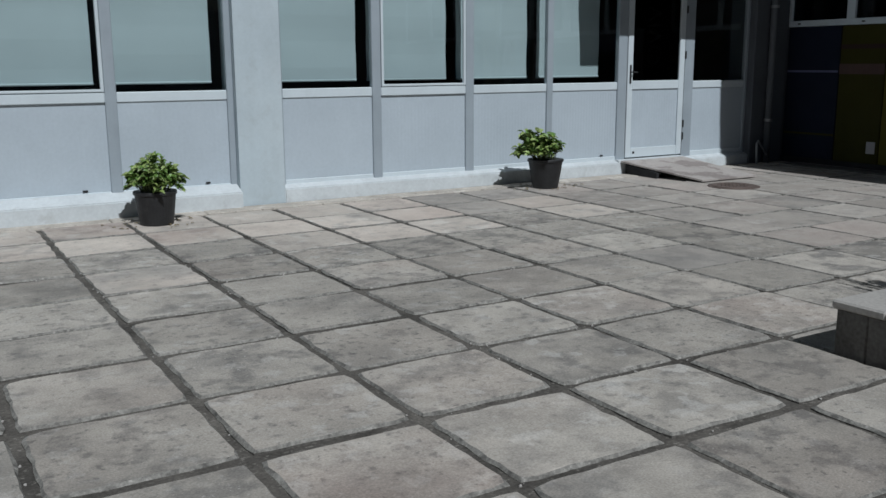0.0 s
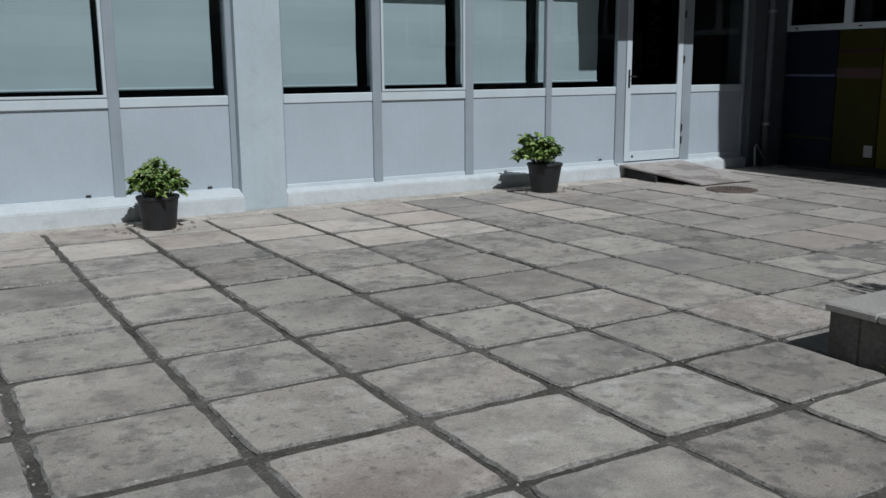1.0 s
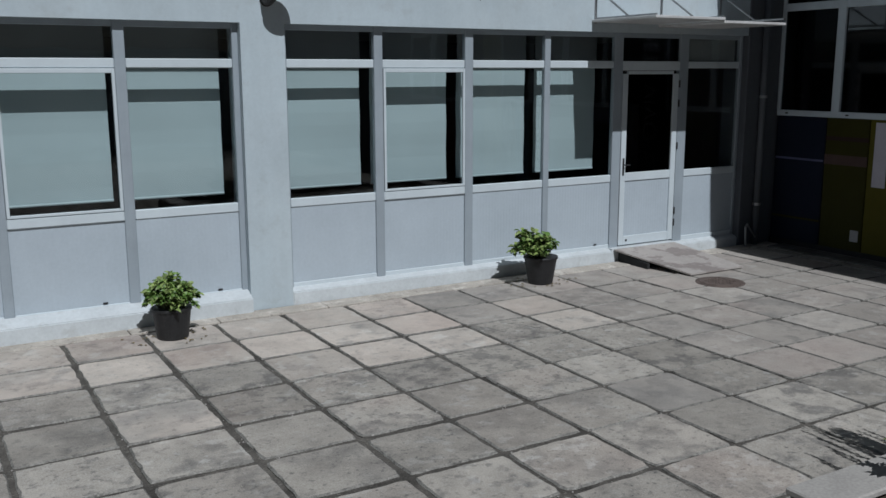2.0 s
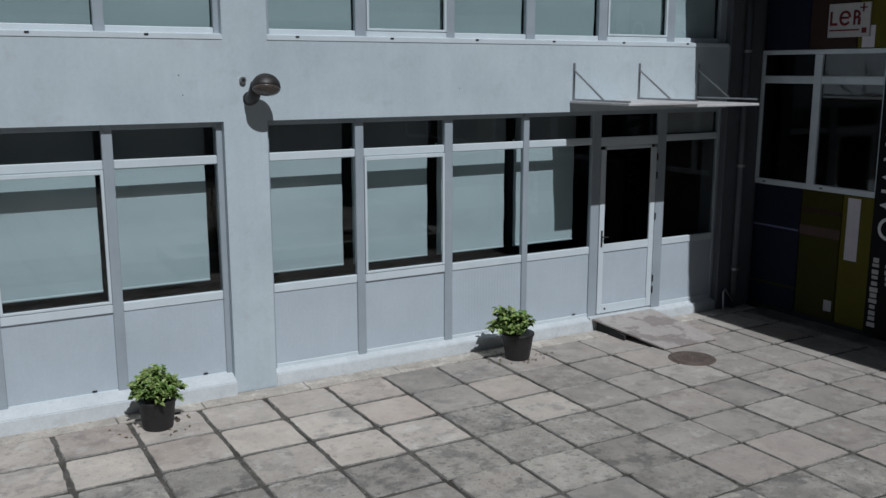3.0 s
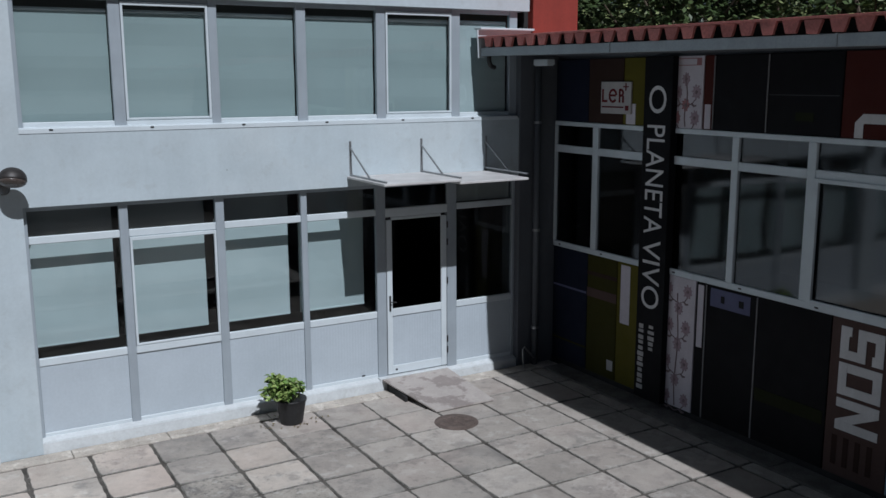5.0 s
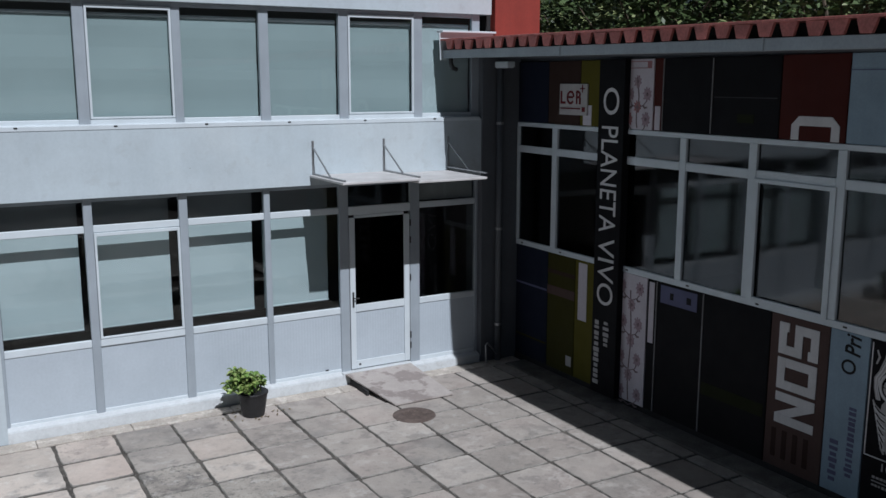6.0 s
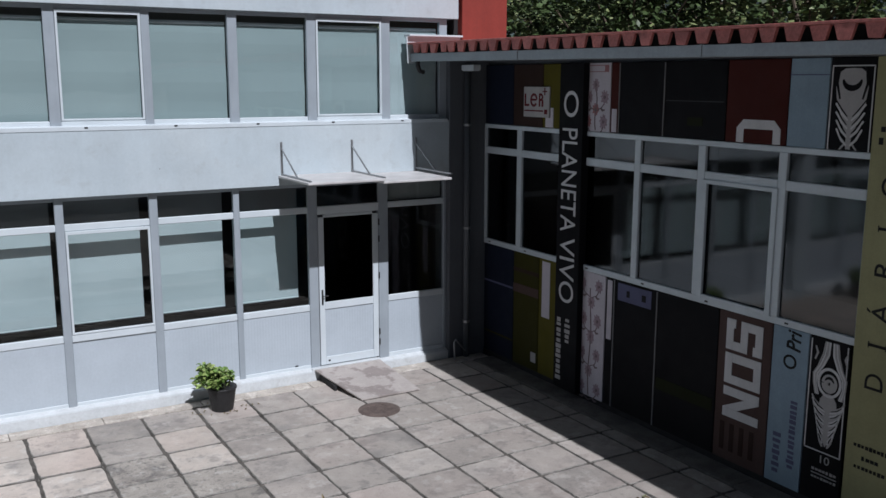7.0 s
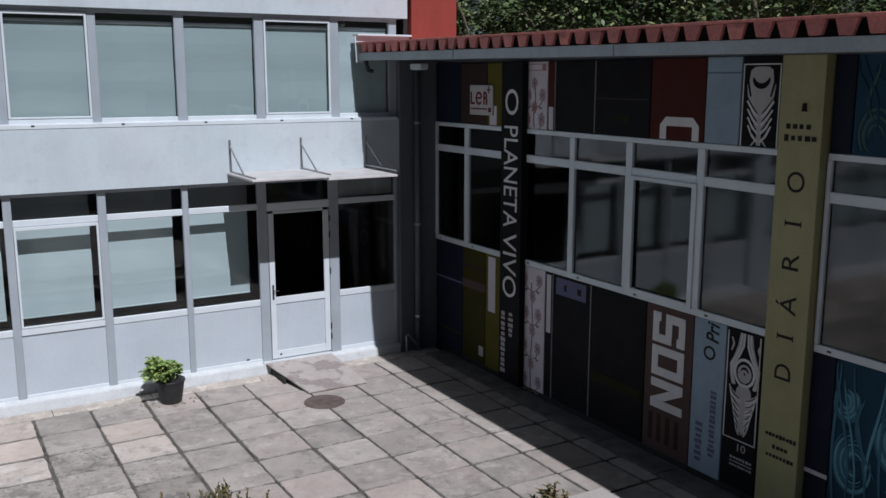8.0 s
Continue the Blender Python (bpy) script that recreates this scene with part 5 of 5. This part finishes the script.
YL = [1.14 + 0.72 * k for k in range(0, 12)]
rnd = random.Random(17)


def slab_mesh(w, d, seed, worn=(0.022, 0.05), top_mat=M_slab):
    """A slab with a ragged, worn rim that falls away to the joint."""
    r = random.Random(seed)
    bm = bmesh.new()
    n = 9
    rim = []
    for (ax, ay), (bx, by) in (((-1, -1), (1, -1)), ((1, -1), (1, 1)), ((1, 1), (-1, 1)), ((-1, 1), (-1, -1))):
        for k in range(n):
            f = k / n
            j = r.uniform(-0.006, 0.005) if k else r.uniform(-0.014, -0.004)
            rim.append(((ax + (bx - ax) * f) * (w / 2 + j), (ay + (by - ay) * f) * (d / 2 + j)))
    low = [bm.verts.new((x, y, -0.035)) for x, y in rim]
    mid = [bm.verts.new((x, y, -0.013 + r.uniform(-0.004, 0.004))) for x, y in rim]
    top = []
    for x, y in rim:
        g = 1 - r.uniform(*worn)
        top.append(bm.verts.new((x * g, y * g, r.uniform(-0.0015, 0.0015))))
    for a, b, slot in ((low, mid, 1), (mid, top, 2)):
        for k in range(len(rim)):
            bm.faces.new((a[k], a[(k + 1) % len(rim)], b[(k + 1) % len(rim)], b[k])).material_index = slot
    bm.faces.new(top)
    return mesh_from("slab", bm, [top_mat, M_side, M_worn])


wide = [slab_mesh(0.705, 0.668, s) for s in range(6)]
close = [slab_mesh(0.718, 0.692, s + 50, (0.016, 0.034)) for s in range(6)]
clean = [slab_mesh(0.708, 0.680, s + 90, (0.012, 0.03), M_clean) for s in range(6)]
# Greyer, darker slabs for the east part of the paving.
duller = [slab_mesh(0.715, 0.692, s + 130, (0.012, 0.026), M_duller) for s in range(6)]
for i, x in enumerate(XL[:-1]):
    for j, y in enumerate(YL[:-1]):
        cx, cy = x + 0.3728, y + 0.36
        if PX0 - 0.1 < cx < PX1 and cy < PY1 - 0.35:
            continue
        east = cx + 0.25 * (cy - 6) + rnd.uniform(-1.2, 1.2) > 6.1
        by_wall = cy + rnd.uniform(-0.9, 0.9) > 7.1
        ob = new("paving_slab", rnd.choice(duller if east else clean if by_wall else wide if cx < 4.2 else close))
        ob.parent = pavement
        ob.matrix_basis = pose(cx + rnd.uniform(-0.008, 0.008), cy + rnd.uniform(-0.006, 0.006), rnd.uniform(-0.005, 0.002), rnd.uniform(-0.35, 0.35), rnd.uniform(-0.35, 0.35), rnd.uniform(-0.5, 0.5) + 180 * (rnd.random() < 0.5))
# dark sheet beside the planter, standing in for the planter's shadow
bm = bmesh.new()
bmesh.ops.create_grid(bm, x_segments=6, y_segments=24, size=0.5)
for v in bm.verts:
    v.co = Vector((PX0 - 0.16 + 0.42 * v.co.x, 2.1 + 1.9 * v.co.y, -0.024 + 0.006 * noise.noise(Vector((v.co.x * 9, v.co.y * 30, 1)))))
ob = new("bare_earth", mesh_from("bare_earth", bm, M_soil))
ob.parent = pavement
# cement strip along the wall, in lengths
xs = -3.4
rnd = random.Random(23)
while xs < 11.3:
    w = min(rnd.uniform(0.9, 1.7), 11.4 - xs)
    bm = bmesh.new()
    vs = box(bm, xs + 0.004, xs + w - 0.004, 9.07 + rnd.uniform(0, 0.012), 9.34, -0.03, rnd.uniform(0.0, 0.006), 0.008)
    ob = new("edging_strip", mesh_from("edging_strip", bm, M_cement))
    ob.parent = pavement
    xs += w

# East edging strip in the darkened concrete, with the facade's shade painted in.
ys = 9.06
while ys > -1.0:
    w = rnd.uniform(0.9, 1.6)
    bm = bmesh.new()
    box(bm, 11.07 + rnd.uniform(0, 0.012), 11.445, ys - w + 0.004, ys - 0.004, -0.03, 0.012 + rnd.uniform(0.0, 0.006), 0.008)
    ob = new("edging_strip", mesh_from("edging_strip", bm, M_shaded_concrete))
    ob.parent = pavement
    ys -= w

narrow = [slab_mesh(0.222, 0.690, s + 170, (0.012, 0.026), M_duller) for s in range(4)]
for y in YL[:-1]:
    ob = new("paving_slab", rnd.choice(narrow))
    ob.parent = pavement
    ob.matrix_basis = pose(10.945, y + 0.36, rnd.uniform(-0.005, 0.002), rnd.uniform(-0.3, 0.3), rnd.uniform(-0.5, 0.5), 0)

# the rest of the courtyard, joined: the same slabs further back
vs, fs = [], []
rnd = random.Random(29)
for i in range(-12, 15):
    for j in range(-14, 12):
        x, y = 0.385 + 0.7455 * i, 1.14 + 0.72 * j
        cx, cy = x + 0.3728, y + 0.36
        if (i >= -5 and j >= 0) or cx > 11.3 or (PX0 - 0.1 < cx < PX1 + 0.1 and PY0 - 0.35 < cy < PY1):
            continue
        n, dz = len(vs), rnd.uniform(-0.005, 0.003)
        for w, z in ((0.34, -0.03), (0.34, -0.008 + dz), (0.328, dz)):
            vs += [(cx - w, cy - w, z), (cx + w, cy - w, z), (cx + w, cy + w, z), (cx - w, cy + w, z)]
        for a0 in (0, 4):
            fs += [(n + a0 + k, n + a0 + (k + 1) % 4, n + a0 + 4 + (k + 1) % 4, n + a0 + 4 + k) for k in range(4)]
        fs.append((n + 8, n + 9, n + 10, n + 11))
me = bpy.data.meshes.new("back_slabs")
me.from_pydata(vs, [], fs)
me.materials.append(M_slab)
ob = new("back_slabs", me)
ob.parent = pavement
tagged(ob, "rows of weathered concrete slabs further back", kind="stuff")

# crumbs and small stones in the joints
bm = bmesh.new()
rnd = random.Random(31)
for k in range(260):
    if k % 2:
        x, y = 0.38 + 0.75 * rnd.randint(-1, 8) + rnd.gauss(0, 0.02), rnd.uniform(2.0, 9.0)
    else:
        x, y = rnd.uniform(-0.4, 8.0), 1.14 + 0.72 * rnd.randint(1, 10) + rnd.gauss(0, 0.015)
    r = rnd.uniform(0.003, 0.008)
    made = bmesh.ops.create_icosphere(bm, subdivisions=1, radius=r)["verts"]
    for v in made:
        v.co = Vector((x, y, -0.012)) + v.co * rnd.uniform(0.7, 1.2)
solo("loose_crumbs", bm, M_planter, "pale crumbs and grit lying in the joints", "grit", kind="stuff")
# weeds by the planter and in a joint
def weed(at, seed):
    rnd = random.Random(seed)
    s = thing("weed", at, "small dry weed growing out of a paving joint", "weed", "weeds in the joints")
    bm = bmesh.new()
    for k in range(16):
        a = rnd.uniform(0, 6.28)
        leaf(bm, Vector(at), Vector((math.cos(a), math.sin(a), rnd.uniform(0.3, 1.6))), Vector((0, 0, 1)), rnd.uniform(0.03, 0.08), 0.014)
    part("blades", bm, [M_drygreen], s)


for n, (x, y) in enumerate(((4.12, 2.62), (4.09, 2.20))):
    weed((x, y, -0.01), 60 + n)
